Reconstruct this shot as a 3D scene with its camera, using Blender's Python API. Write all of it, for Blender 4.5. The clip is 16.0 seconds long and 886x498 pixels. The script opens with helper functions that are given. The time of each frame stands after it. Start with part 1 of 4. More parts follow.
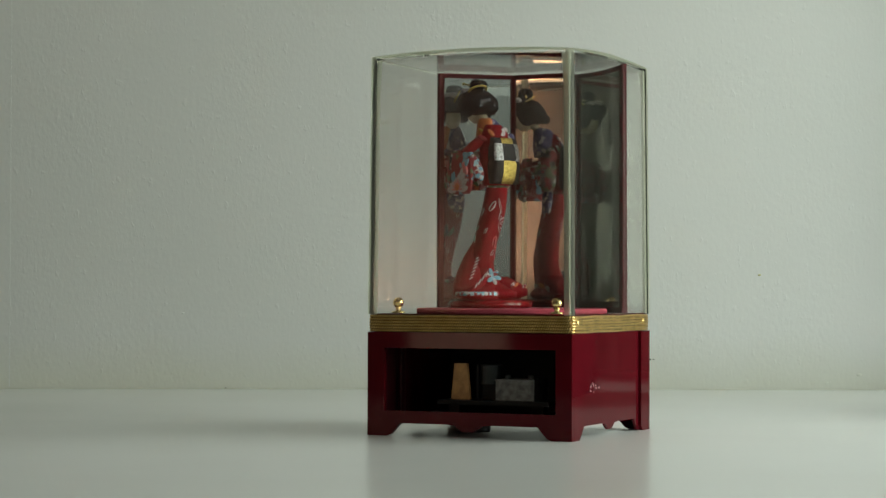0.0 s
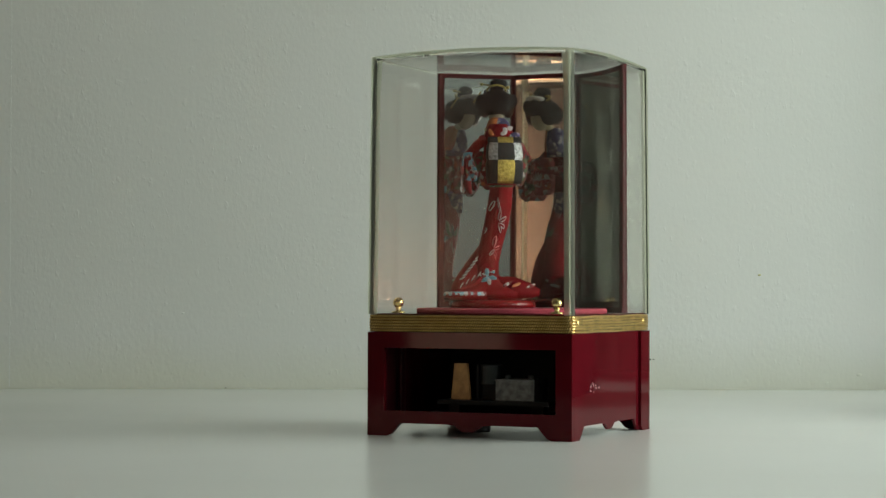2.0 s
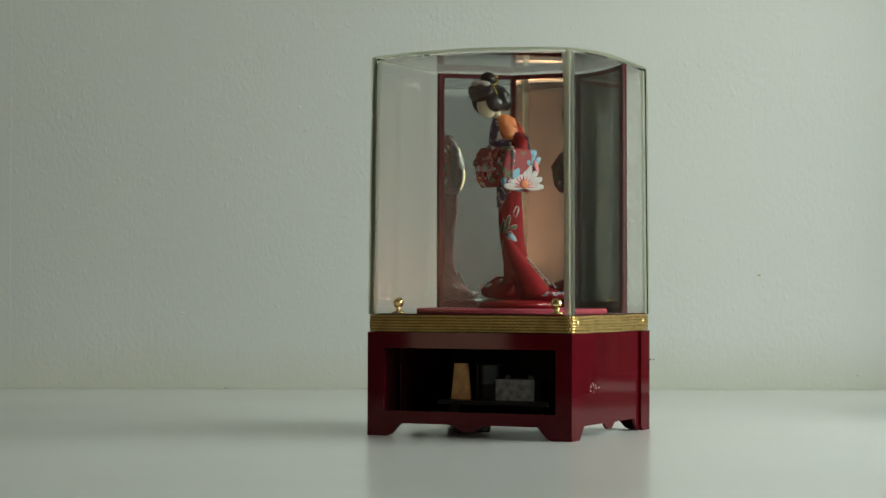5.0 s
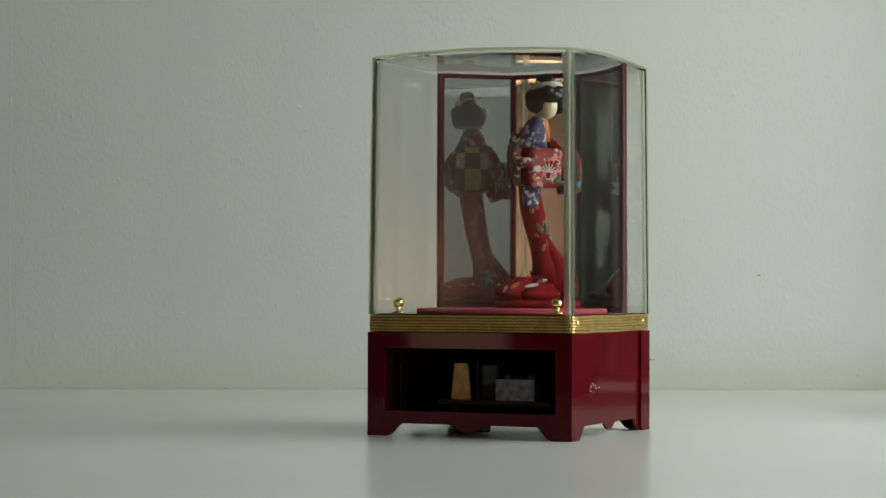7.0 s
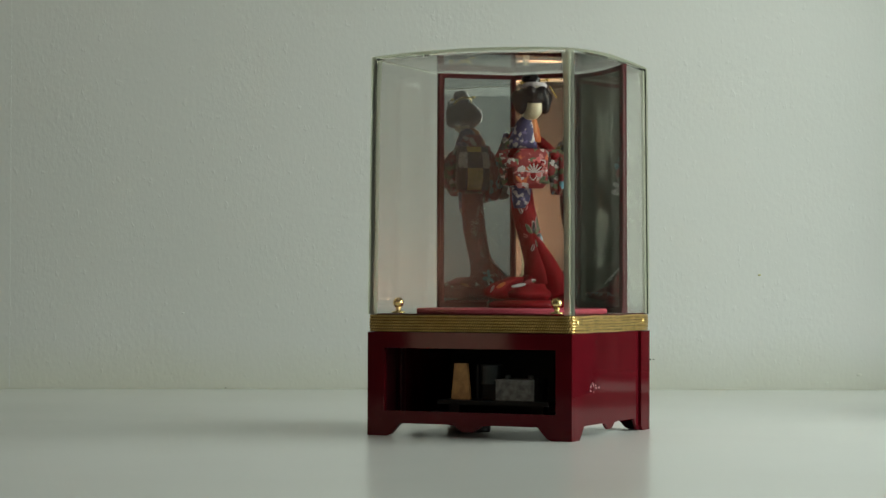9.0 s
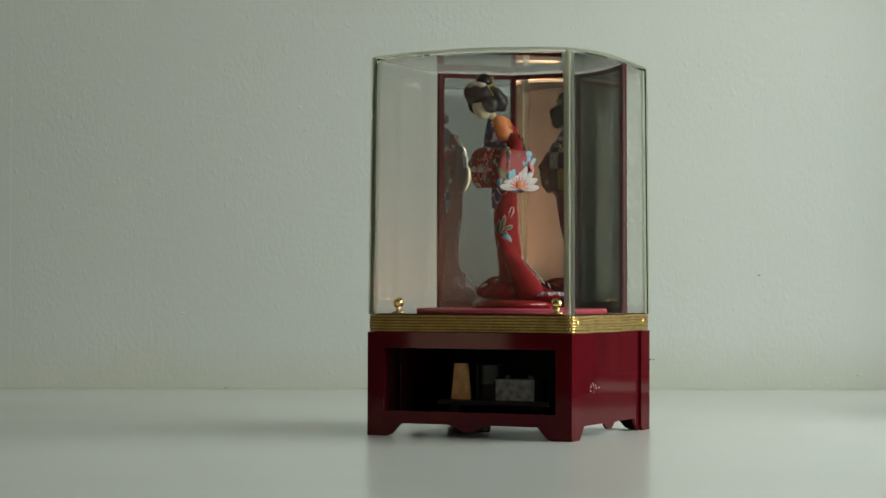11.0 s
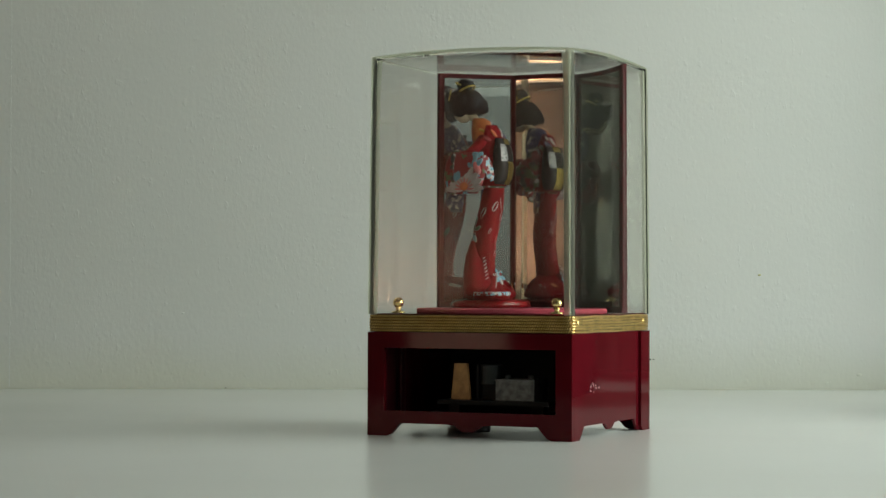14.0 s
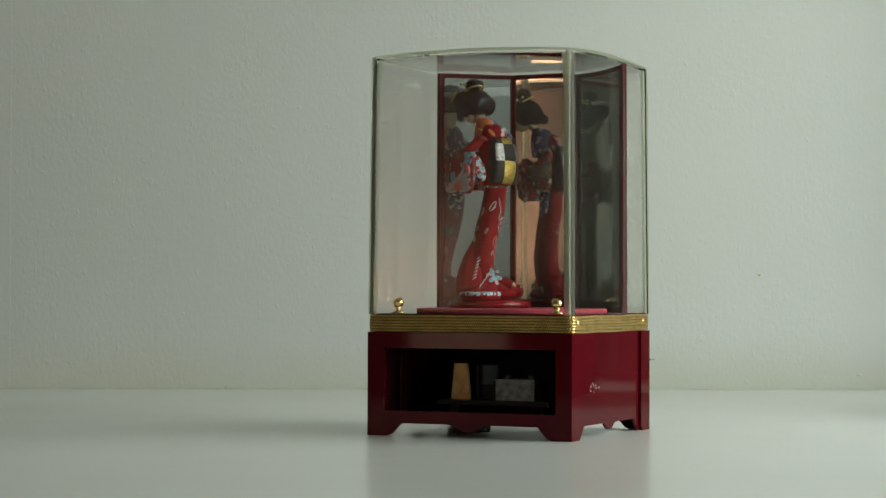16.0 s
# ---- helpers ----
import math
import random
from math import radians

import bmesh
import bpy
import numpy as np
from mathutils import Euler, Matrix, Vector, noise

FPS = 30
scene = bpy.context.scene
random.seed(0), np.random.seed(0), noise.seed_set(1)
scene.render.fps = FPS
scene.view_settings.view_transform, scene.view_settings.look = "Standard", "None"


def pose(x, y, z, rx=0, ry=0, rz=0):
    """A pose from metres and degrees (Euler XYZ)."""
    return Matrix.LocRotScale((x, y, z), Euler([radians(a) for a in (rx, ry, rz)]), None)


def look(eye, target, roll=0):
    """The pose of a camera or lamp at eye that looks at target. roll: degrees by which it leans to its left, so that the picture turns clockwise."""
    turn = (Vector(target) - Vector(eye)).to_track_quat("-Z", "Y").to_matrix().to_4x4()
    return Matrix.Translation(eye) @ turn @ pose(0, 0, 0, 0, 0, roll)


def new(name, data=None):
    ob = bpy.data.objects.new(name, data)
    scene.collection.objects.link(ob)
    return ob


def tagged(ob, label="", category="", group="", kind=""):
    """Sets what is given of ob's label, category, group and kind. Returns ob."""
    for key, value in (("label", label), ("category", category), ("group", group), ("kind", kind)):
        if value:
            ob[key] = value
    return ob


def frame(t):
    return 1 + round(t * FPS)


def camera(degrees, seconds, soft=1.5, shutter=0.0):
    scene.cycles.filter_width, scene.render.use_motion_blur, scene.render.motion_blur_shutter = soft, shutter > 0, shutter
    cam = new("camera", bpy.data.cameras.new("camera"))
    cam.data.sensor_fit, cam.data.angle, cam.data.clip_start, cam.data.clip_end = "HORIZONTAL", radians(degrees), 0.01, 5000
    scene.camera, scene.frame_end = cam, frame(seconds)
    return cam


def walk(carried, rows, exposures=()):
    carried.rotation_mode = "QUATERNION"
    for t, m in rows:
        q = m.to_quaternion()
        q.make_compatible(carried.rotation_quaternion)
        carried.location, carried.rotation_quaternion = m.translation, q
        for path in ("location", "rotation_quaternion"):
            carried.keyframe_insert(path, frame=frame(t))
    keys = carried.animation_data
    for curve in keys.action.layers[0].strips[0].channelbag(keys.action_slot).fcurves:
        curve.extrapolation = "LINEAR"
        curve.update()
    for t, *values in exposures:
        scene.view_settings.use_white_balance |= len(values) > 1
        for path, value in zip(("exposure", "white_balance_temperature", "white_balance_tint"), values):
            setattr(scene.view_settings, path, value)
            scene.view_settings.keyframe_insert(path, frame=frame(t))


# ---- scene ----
from mathutils import geometry

cam = camera(22.976, 16.0, soft=1.45)
EYE = pose(0, 0, 0.0999, 90 + 1.0485, 0, 0) @ pose(0, 0, 0, 0, 0, 0.155)
walk(cam, [(0.0, EYE), (16.0, EYE)], exposures=[(0.0, 0.0), (16.0, 0.0)])

# ---- world and light ----
world = bpy.data.worlds.new("sky")
scene.world = world
world.use_nodes = True
wn = world.node_tree
sky = wn.nodes.new("ShaderNodeTexSky")
sky.sky_type, sky.sun_disc = "NISHITA", False
sky.sun_elevation, sky.sun_rotation = radians(35), radians(100)
wn.nodes["Background"].inputs["Strength"].default_value = 0.08
wn.links.new(sky.outputs["Color"], wn.nodes["Background"].inputs["Color"])


def area(name, m, sx, sy, power, color, spread=180):
    la = bpy.data.lights.new(name, "AREA")
    la.shape, la.size, la.size_y, la.energy, la.color, la.spread = "RECTANGLE", sx, sy, power, color, radians(spread)
    ob = new(name, la)
    ob.matrix_world = m
    return ob


WIN_X, WIN_Y0, WIN_Y1, WIN_Z0, WIN_Z1 = 1.06, 0.60, 1.95, 0.04, 0.80
area("window_and_fill_light", look((WIN_X + 0.02, (WIN_Y0 + WIN_Y1) / 2, (WIN_Z0 + WIN_Z1) / 2), (0, (WIN_Y0 + WIN_Y1) / 2, (WIN_Z0 + WIN_Z1) / 2)),
     WIN_Y1 - WIN_Y0 - 0.04, WIN_Z1 - WIN_Z0 - 0.04, 16.2, (0.905, 1.0, 0.92))
# a second window, made up: fill light for the music box's front
FILL_WIN_Y0, FILL_WIN_Y1 = -0.78, 0.02
area("window_and_fill_light", look((WIN_X + 0.02, (FILL_WIN_Y0 + FILL_WIN_Y1) / 2, (WIN_Z0 + WIN_Z1) / 2), (0, (FILL_WIN_Y0 + FILL_WIN_Y1) / 2, (WIN_Z0 + WIN_Z1) / 2)),
     FILL_WIN_Y1 - FILL_WIN_Y0 - 0.04, WIN_Z1 - WIN_Z0 - 0.04, 6.4, (0.905, 1.0, 0.92))
bulb = bpy.data.lights.new("lamp_bulb", "POINT")
bulb.energy, bulb.color, bulb.shadow_soft_size = 25.0, (1.0, 0.70, 0.52), 0.015
new("lamp_bulb", bulb).location = (-1.554, 0.14, 0.020)


# ---- materials ----
def mat(name, color, rough=0.5, metal=0.0, color2=None, scale=40.0, amount=0.5, bump=0.0, bump_scale=200.0, coat=0.0, spec=0.5, rough2=None):
    """Principled surface with two scales of mottling, and fine relief."""
    m = bpy.data.materials.new(name)
    m.use_nodes = True
    n, l = m.node_tree.nodes, m.node_tree.links
    b = n["Principled BSDF"]
    b.inputs["Roughness"].default_value, b.inputs["Metallic"].default_value = rough, metal
    b.inputs["Specular IOR Level"].default_value = spec
    b.inputs["Coat Weight"].default_value, b.inputs["Coat Roughness"].default_value = coat, 0.06
    co = n.new("ShaderNodeTexCoord")
    big = n.new("ShaderNodeTexNoise")
    big.inputs["Scale"].default_value, big.inputs["Detail"].default_value = scale, 6
    l.new(co.outputs["Object"], big.inputs["Vector"])
    ramp = n.new("ShaderNodeValToRGB")
    c2 = color2 or tuple(c * 0.8 for c in color)
    ramp.color_ramp.elements[0].color, ramp.color_ramp.elements[1].color = (*c2, 1), (*color, 1)
    ramp.color_ramp.elements[0].position, ramp.color_ramp.elements[1].position = 0.5 - amount / 2, 0.5 + amount / 4
    l.new(big.outputs["Fac"], ramp.inputs["Fac"])
    l.new(ramp.outputs["Color"], b.inputs["Base Color"])
    if rough2 is not None:
        rr = n.new("ShaderNodeMapRange")
        rr.inputs["To Min"].default_value, rr.inputs["To Max"].default_value = rough, rough2
        l.new(big.outputs["Fac"], rr.inputs["Value"])
        l.new(rr.outputs["Result"], b.inputs["Roughness"])
    if bump:
        fine = n.new("ShaderNodeTexNoise")
        fine.inputs["Scale"].default_value, fine.inputs["Detail"].default_value = bump_scale, 4
        l.new(co.outputs["Object"], fine.inputs["Vector"])
        bu = n.new("ShaderNodeBump")
        bu.inputs["Strength"].default_value, bu.inputs["Distance"].default_value = bump, 0.001
        l.new(fine.outputs["Fac"], bu.inputs["Height"])
        l.new(bu.outputs["Normal"], b.inputs["Normal"])
    return m


def wallpaper():
    """Pale painted embossed wallpaper: vertical stipple, broad stains."""
    m = mat("wallpaper", (0.663, 0.668, 0.640), 0.75, color2=(0.602, 0.615, 0.580), scale=3.0, amount=0.8)
    n, l = m.node_tree.nodes, m.node_tree.links
    b = n["Principled BSDF"]
    co = [x for x in n if x.type == "TEX_COORD"][0]
    mp = n.new("ShaderNodeMapping")
    mp.inputs["Scale"].default_value = (1.0, 1.0, 0.6)
    l.new(co.outputs["Object"], mp.inputs["Vector"])
    f1, f2 = n.new("ShaderNodeTexNoise"), n.new("ShaderNodeTexNoise")
    f1.inputs["Scale"].default_value, f1.inputs["Detail"].default_value = 270, 4
    f2.inputs["Scale"].default_value, f2.inputs["Detail"].default_value = 60, 3
    ad = n.new("ShaderNodeMath")
    ad.operation = "MULTIPLY_ADD"
    ad.inputs[1].default_value = 0.5
    for f in (f1, f2):
        l.new(mp.outputs["Vector"], f.inputs["Vector"])
    l.new(f2.outputs["Fac"], ad.inputs[0])
    l.new(f1.outputs["Fac"], ad.inputs[2])
    patch, pr, pm = n.new("ShaderNodeTexNoise"), n.new("ShaderNodeMapRange"), n.new("ShaderNodeMath")
    patch.inputs["Scale"].default_value, patch.inputs["Detail"].default_value = 9, 3
    pr.inputs["From Min"].default_value, pr.inputs["From Max"].default_value = 0.45, 0.68
    pr.inputs["To Min"].default_value, pr.inputs["To Max"].default_value = 0.6, 1.3
    pm.operation = "MULTIPLY"
    l.new(co.outputs["Object"], patch.inputs["Vector"])
    l.new(patch.outputs["Fac"], pr.inputs["Value"])
    l.new(ad.outputs["Value"], pm.inputs[0])
    l.new(pr.outputs["Result"], pm.inputs[1])
    bu = n.new("ShaderNodeBump")
    bu.inputs["Strength"].default_value, bu.inputs["Distance"].default_value = 0.21, 0.0015
    # scattered raised flecks of paint
    f3, fr, fa = n.new("ShaderNodeTexNoise"), n.new("ShaderNodeMapRange"), n.new("ShaderNodeMath")
    f3.inputs["Scale"].default_value, f3.inputs["Detail"].default_value = 150, 3
    fr.inputs["From Min"].default_value, fr.inputs["From Max"].default_value = 0.62, 0.72
    fr.inputs["To Max"].default_value = 0.5
    fa.operation = "ADD"
    l.new(mp.outputs["Vector"], f3.inputs["Vector"])
    l.new(f3.outputs["Fac"], fr.inputs["Value"])
    l.new(fr.outputs["Result"], fa.inputs[0])
    l.new(pm.outputs["Value"], fa.inputs[1])
    l.new(fa.outputs["Value"], bu.inputs["Height"])
    l.new(bu.outputs["Normal"], b.inputs["Normal"])
    # yellow-grey tone with an uneven edge along the tabletop, fading upwards
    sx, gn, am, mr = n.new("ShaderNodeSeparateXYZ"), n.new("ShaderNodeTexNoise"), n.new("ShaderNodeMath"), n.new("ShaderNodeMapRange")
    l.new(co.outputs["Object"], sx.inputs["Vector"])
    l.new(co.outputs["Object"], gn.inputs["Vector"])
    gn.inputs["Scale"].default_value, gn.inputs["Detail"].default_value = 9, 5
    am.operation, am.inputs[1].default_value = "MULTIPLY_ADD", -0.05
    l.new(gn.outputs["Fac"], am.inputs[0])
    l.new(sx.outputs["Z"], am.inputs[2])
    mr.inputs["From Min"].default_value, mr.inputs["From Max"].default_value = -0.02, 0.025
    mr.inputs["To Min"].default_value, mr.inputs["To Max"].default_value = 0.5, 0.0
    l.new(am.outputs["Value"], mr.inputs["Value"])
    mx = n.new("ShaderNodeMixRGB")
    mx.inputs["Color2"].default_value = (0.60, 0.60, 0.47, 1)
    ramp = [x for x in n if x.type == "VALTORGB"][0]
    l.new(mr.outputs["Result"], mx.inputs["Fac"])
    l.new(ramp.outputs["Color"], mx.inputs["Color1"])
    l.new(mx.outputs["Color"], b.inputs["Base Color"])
    return m


def acrylic(name, tint, rough=0.0, ior=1.42):
    m = bpy.data.materials.new(name)
    m.use_nodes = True
    b = m.node_tree.nodes["Principled BSDF"]
    b.inputs["Base Color"].default_value = (*tint, 1)
    b.inputs["Transmission Weight"].default_value = 1.0
    b.inputs["IOR"].default_value, b.inputs["Roughness"].default_value = ior, rough
    return m


def glow(name, color, strength):
    m = mat(name, color, 0.4)
    b = m.node_tree.nodes["Principled BSDF"]
    b.inputs["Emission Color"].default_value, b.inputs["Emission Strength"].default_value = (*color, 1), strength
    return m


M_WALL = wallpaper()
M_PLAIN = mat("painted_plaster", (0.72, 0.74, 0.71), 0.8, scale=4, bump=0.2)
M_CEIL = mat("dull_plaster", (0.30, 0.31, 0.29), 0.8, scale=4, bump=0.2)
M_DIM = mat("brown_wallpaper", (0.075, 0.065, 0.05), 0.9, scale=4, bump=0.2)
M_SOUTH = mat("grey_green_wallpaper", (0.150, 0.155, 0.120), 0.9, color2=(0.12, 0.125, 0.095), scale=4)
M_TABLE = mat("white_tabletop", (0.89, 0.915, 0.875), 0.20, color2=(0.86, 0.885, 0.835), scale=2.5, amount=0.9, rough2=0.28, bump=0.02, bump_scale=500)
M_FLOOR = mat("brown_floor", (0.075, 0.048, 0.028), 0.5, color2=(0.05, 0.03, 0.018), scale=6, bump=0.1)
M_DOORWOOD = mat("pale_wood", (0.150, 0.104, 0.080), 0.85, color2=(0.13, 0.090, 0.068), scale=3)
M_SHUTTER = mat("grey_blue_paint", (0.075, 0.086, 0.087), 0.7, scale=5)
M_TOP_STRIP = mat("pale_grey_paint", (0.21, 0.225, 0.225), 0.7, scale=5)
M_STRIP = mat("pale_edging", (0.34, 0.27, 0.22), 0.6)
M_FRAME = mat("window_white", (0.75, 0.76, 0.73), 0.4)
M_STEEL = mat("grey_steel", (0.35, 0.35, 0.35), 0.35, 1.0)
M_RED = mat("dark_red_lacquered_plastic", (0.088, 0.0042, 0.0082), 0.03, color2=(0.066, 0.003, 0.006), scale=30, rough2=0.06, bump=0.006, bump_scale=700, spec=0.15)
M_SCREEN = mat("screen_frame_red", (0.062, 0.003, 0.006), 0.3, scale=60, spec=0.2)
M_BLACK = mat("black_interior", (0.010, 0.009, 0.009), 0.45, scale=60, spec=0.2)
M_GOLD = mat("gold_plated_trim", (0.74, 0.53, 0.20), 0.30, 1.0, color2=(0.50, 0.34, 0.11), scale=120, rough2=0.38)
M_BRONZE = mat("dull_bronze", (0.20, 0.12, 0.04), 0.4, 1.0, scale=120)
M_BRASS = mat("polished_brass", (0.86, 0.68, 0.32), 0.12, 1.0, color2=(0.70, 0.5, 0.2), scale=90)
M_FELT = mat("pink_felt", (0.38, 0.06, 0.085), 0.95, color2=(0.30, 0.045, 0.065), scale=90, bump=0.5, bump_scale=900, spec=0.1)
M_MIRROR = mat("mirror_glass", (0.66, 0.68, 0.64), 0.02, 0.92, color2=(0.61, 0.63, 0.59), scale=14)
M_ACRYL = acrylic("clear_acrylic", (0.900, 0.902, 0.882))
M_EDGE = acrylic("acrylic_edge", (0.60, 0.62, 0.48), 0.5, 1.10)
M_EDGE.node_tree.nodes["Principled BSDF"].inputs["Transmission Weight"].default_value = 0.88
# darker copy of the red plastic: the opening's shade is in its colour
M_JAMB = mat("shaded_red_plastic", (0.030, 0.002, 0.004), 0.3, scale=60)
M_CARD = mat("dark_card", (0.022, 0.019, 0.016), 0.9, color2=(0.014, 0.012, 0.010), scale=20, spec=0.1)
M_SCUFF = mat("pale_scuff", (0.34, 0.20, 0.21), 0.7)
M_WARDROBE = mat("olive_grey_painted_wood", (0.185, 0.190, 0.150), 0.6, color2=(0.15, 0.155, 0.12), scale=9)
M_DARKWOOD = mat("dark_wood", (0.035, 0.03, 0.024), 0.5, color2=(0.022, 0.018, 0.014), scale=12, bump=0.1)
M_CURTAIN = mat("dark_curtain_cloth", (0.13, 0.13, 0.105), 0.9, scale=30, bump=0.3, bump_scale=300)
M_CORK = mat("orange_brown_wood", (0.62, 0.32, 0.12), 0.6, color2=(0.34, 0.15, 0.05), scale=160, bump=0.3)
M_ZINC = mat("dull_zinc", (0.20, 0.21, 0.21), 0.45, 0.7, color2=(0.07, 0.075, 0.075), scale=260, bump=0.2)
M_DARKMET = mat("dark_metal", (0.05, 0.054, 0.052), 0.35, 0.6, scale=150)
M_BEAD = mat("aged_sealant", (0.66, 0.67, 0.58), 0.7, color2=(0.46, 0.46, 0.37), scale=25, amount=0.6)
M_CHIP = mat("dark_chip", (0.12, 0.12, 0.09), 0.8)
M_STAIN = mat("yellow_stain", (0.50, 0.48, 0.25), 0.8)
M_WARM = glow("warm_lamp_glass", (1.0, 0.70, 0.48), 2.0)

# ---- mesh helpers ----
def part(name, bm, material, parent=None, label="", smooth=False, bevel=0.0):
    me = bpy.data.meshes.new(name)
    if bevel:
        bmesh.ops.bevel(bm, geom=[e for e in bm.edges if len(e.link_faces) == 2 and e.calc_face_angle(0) > 0.6], offset=bevel, segments=2, profile=0.6, affect="EDGES", clamp_overlap=True)
    bmesh.ops.recalc_face_normals(bm, faces=bm.faces)
    for f in bm.faces:
        f.smooth = smooth
    bm.to_mesh(me)
    bm.free()
    for m in material if isinstance(material, (list, tuple)) else [material]:
        me.materials.append(m)
    ob = new(name, me)
    if parent:
        ob.parent = parent
    if label:
        tagged(ob, label)
    return ob


def box(bm, x0, x1, y0, y1, z0, z1, mi=0):
    v = [bm.verts.new(c) for c in ((x0, y0, z0), (x1, y0, z0), (x1, y1, z0), (x0, y1, z0), (x0, y0, z1), (x1, y0, z1), (x1, y1, z1), (x0, y1, z1))]
    for i in ((3, 2, 1, 0), (4, 5, 6, 7), (0, 1, 5, 4), (1, 2, 6, 5), (2, 3, 7, 6), (3, 0, 4, 7)):
        bm.faces.new([v[k] for k in i]).material_index = mi
    return v


def boxes(*rows):
    bm = bmesh.new()
    for r in rows:
        box(bm, *r)
    return bm


def slab(bm, loops, place, thick, mi=0):
    """A flat piece with holes: loops of (a, b), outer first; place(a, b, depth) gives the point."""
    from_flat = [[Vector((a, b, 0)) for a, b in lp] for lp in loops]
    tri = geometry.tessellate_polygon(from_flat)
    flat = [p for lp in loops for p in lp]
    f = [bm.verts.new(place(a, b, 0)) for a, b in flat]
    k = [bm.verts.new(place(a, b, thick)) for a, b in flat]
    for t in tri:
        for vs in ([f[i] for i in t], [k[i] for i in reversed(t)]):
            try:
                bm.faces.new(vs).material_index = mi
            except ValueError:
                pass
    o = 0
    for lp in loops:
        n = len(lp)
        for i in range(n):
            a, b = o + i, o + (i + 1) % n
            bm.faces.new((f[a], f[b], k[b], k[a])).material_index = mi
        o += n


def rings(bm, loops, cap0=True, cap1=True, mi=0):
    """Skins a stack of closed loops of equal length."""
    vs = [[bm.verts.new(p) for p in lp] for lp in loops]
    n = len(vs[0])
    for a, b in zip(vs, vs[1:]):
        for i in range(n):
            bm.faces.new((a[i], a[(i + 1) % n], b[(i + 1) % n], b[i])).material_index = mi
    if cap0:
        bm.faces.new(list(reversed(vs[0]))).material_index = mi
    if cap1:
        bm.faces.new(vs[-1]).material_index = mi
    return vs


def lathe(bm, profile, cx=0.0, cy=0.0, z0=0.0, n=24, mi=0):
    rings(bm, [[(cx + r * math.cos(2 * math.pi * i / n), cy + r * math.sin(2 * math.pi * i / n), z0 + z) for i in range(n)] for r, z in profile], mi=mi)


def ball(bm, c, r, mi=0, seg=16, m=None):
    """An ellipsoid at c with radii r, turned by m."""
    mm = Matrix.Translation(c) @ (m or Matrix()) @ Matrix.Diagonal((*r, 1))
    lat = max(6, seg // 2 + 1)
    lp = []
    for k in range(lat + 1):
        a = radians(-84 + 168 * k / lat)
        lp.append([mm @ Vector((math.cos(a) * math.cos(2 * math.pi * i / seg), math.cos(a) * math.sin(2 * math.pi * i / seg), math.sin(a) / math.sin(radians(84)))) for i in range(seg)])
    rings(bm, lp, mi=mi)


def round_square(w, d, r, n=6, along=(0.018, 0.15, 0.32, 0.5, 0.68, 0.85, 0.982)):
    """Loop of a rounded rectangle from (0, 0) to (w, d), with points along the sides."""
    pts = []
    cs = ((w - r, r, -90), (w - r, d - r, 0), (r, d - r, 90), (r, r, 180))
    for i, (cx, cy, a0) in enumerate(cs):
        arc = [(cx + r * math.cos(radians(a0 + 90 * k / n)), cy + r * math.sin(radians(a0 + 90 * k / n))) for k in range(n + 1)]
        pts += arc
        nx, ny, na = cs[(i + 1) % 4]
        e = (nx + r * math.cos(radians(na)), ny + r * math.sin(radians(na)))
        s = arc[-1]
        pts += [(s[0] + (e[0] - s[0]) * k, s[1] + (e[1] - s[1]) * k) for k in along]
    return pts


# ---- the room ----
WY = 2.172  # the papered wall behind the table
YAW_WALL = 1.25
LX, BY, FZ, CZ = -1.80, -1.3, -0.74, 1.65


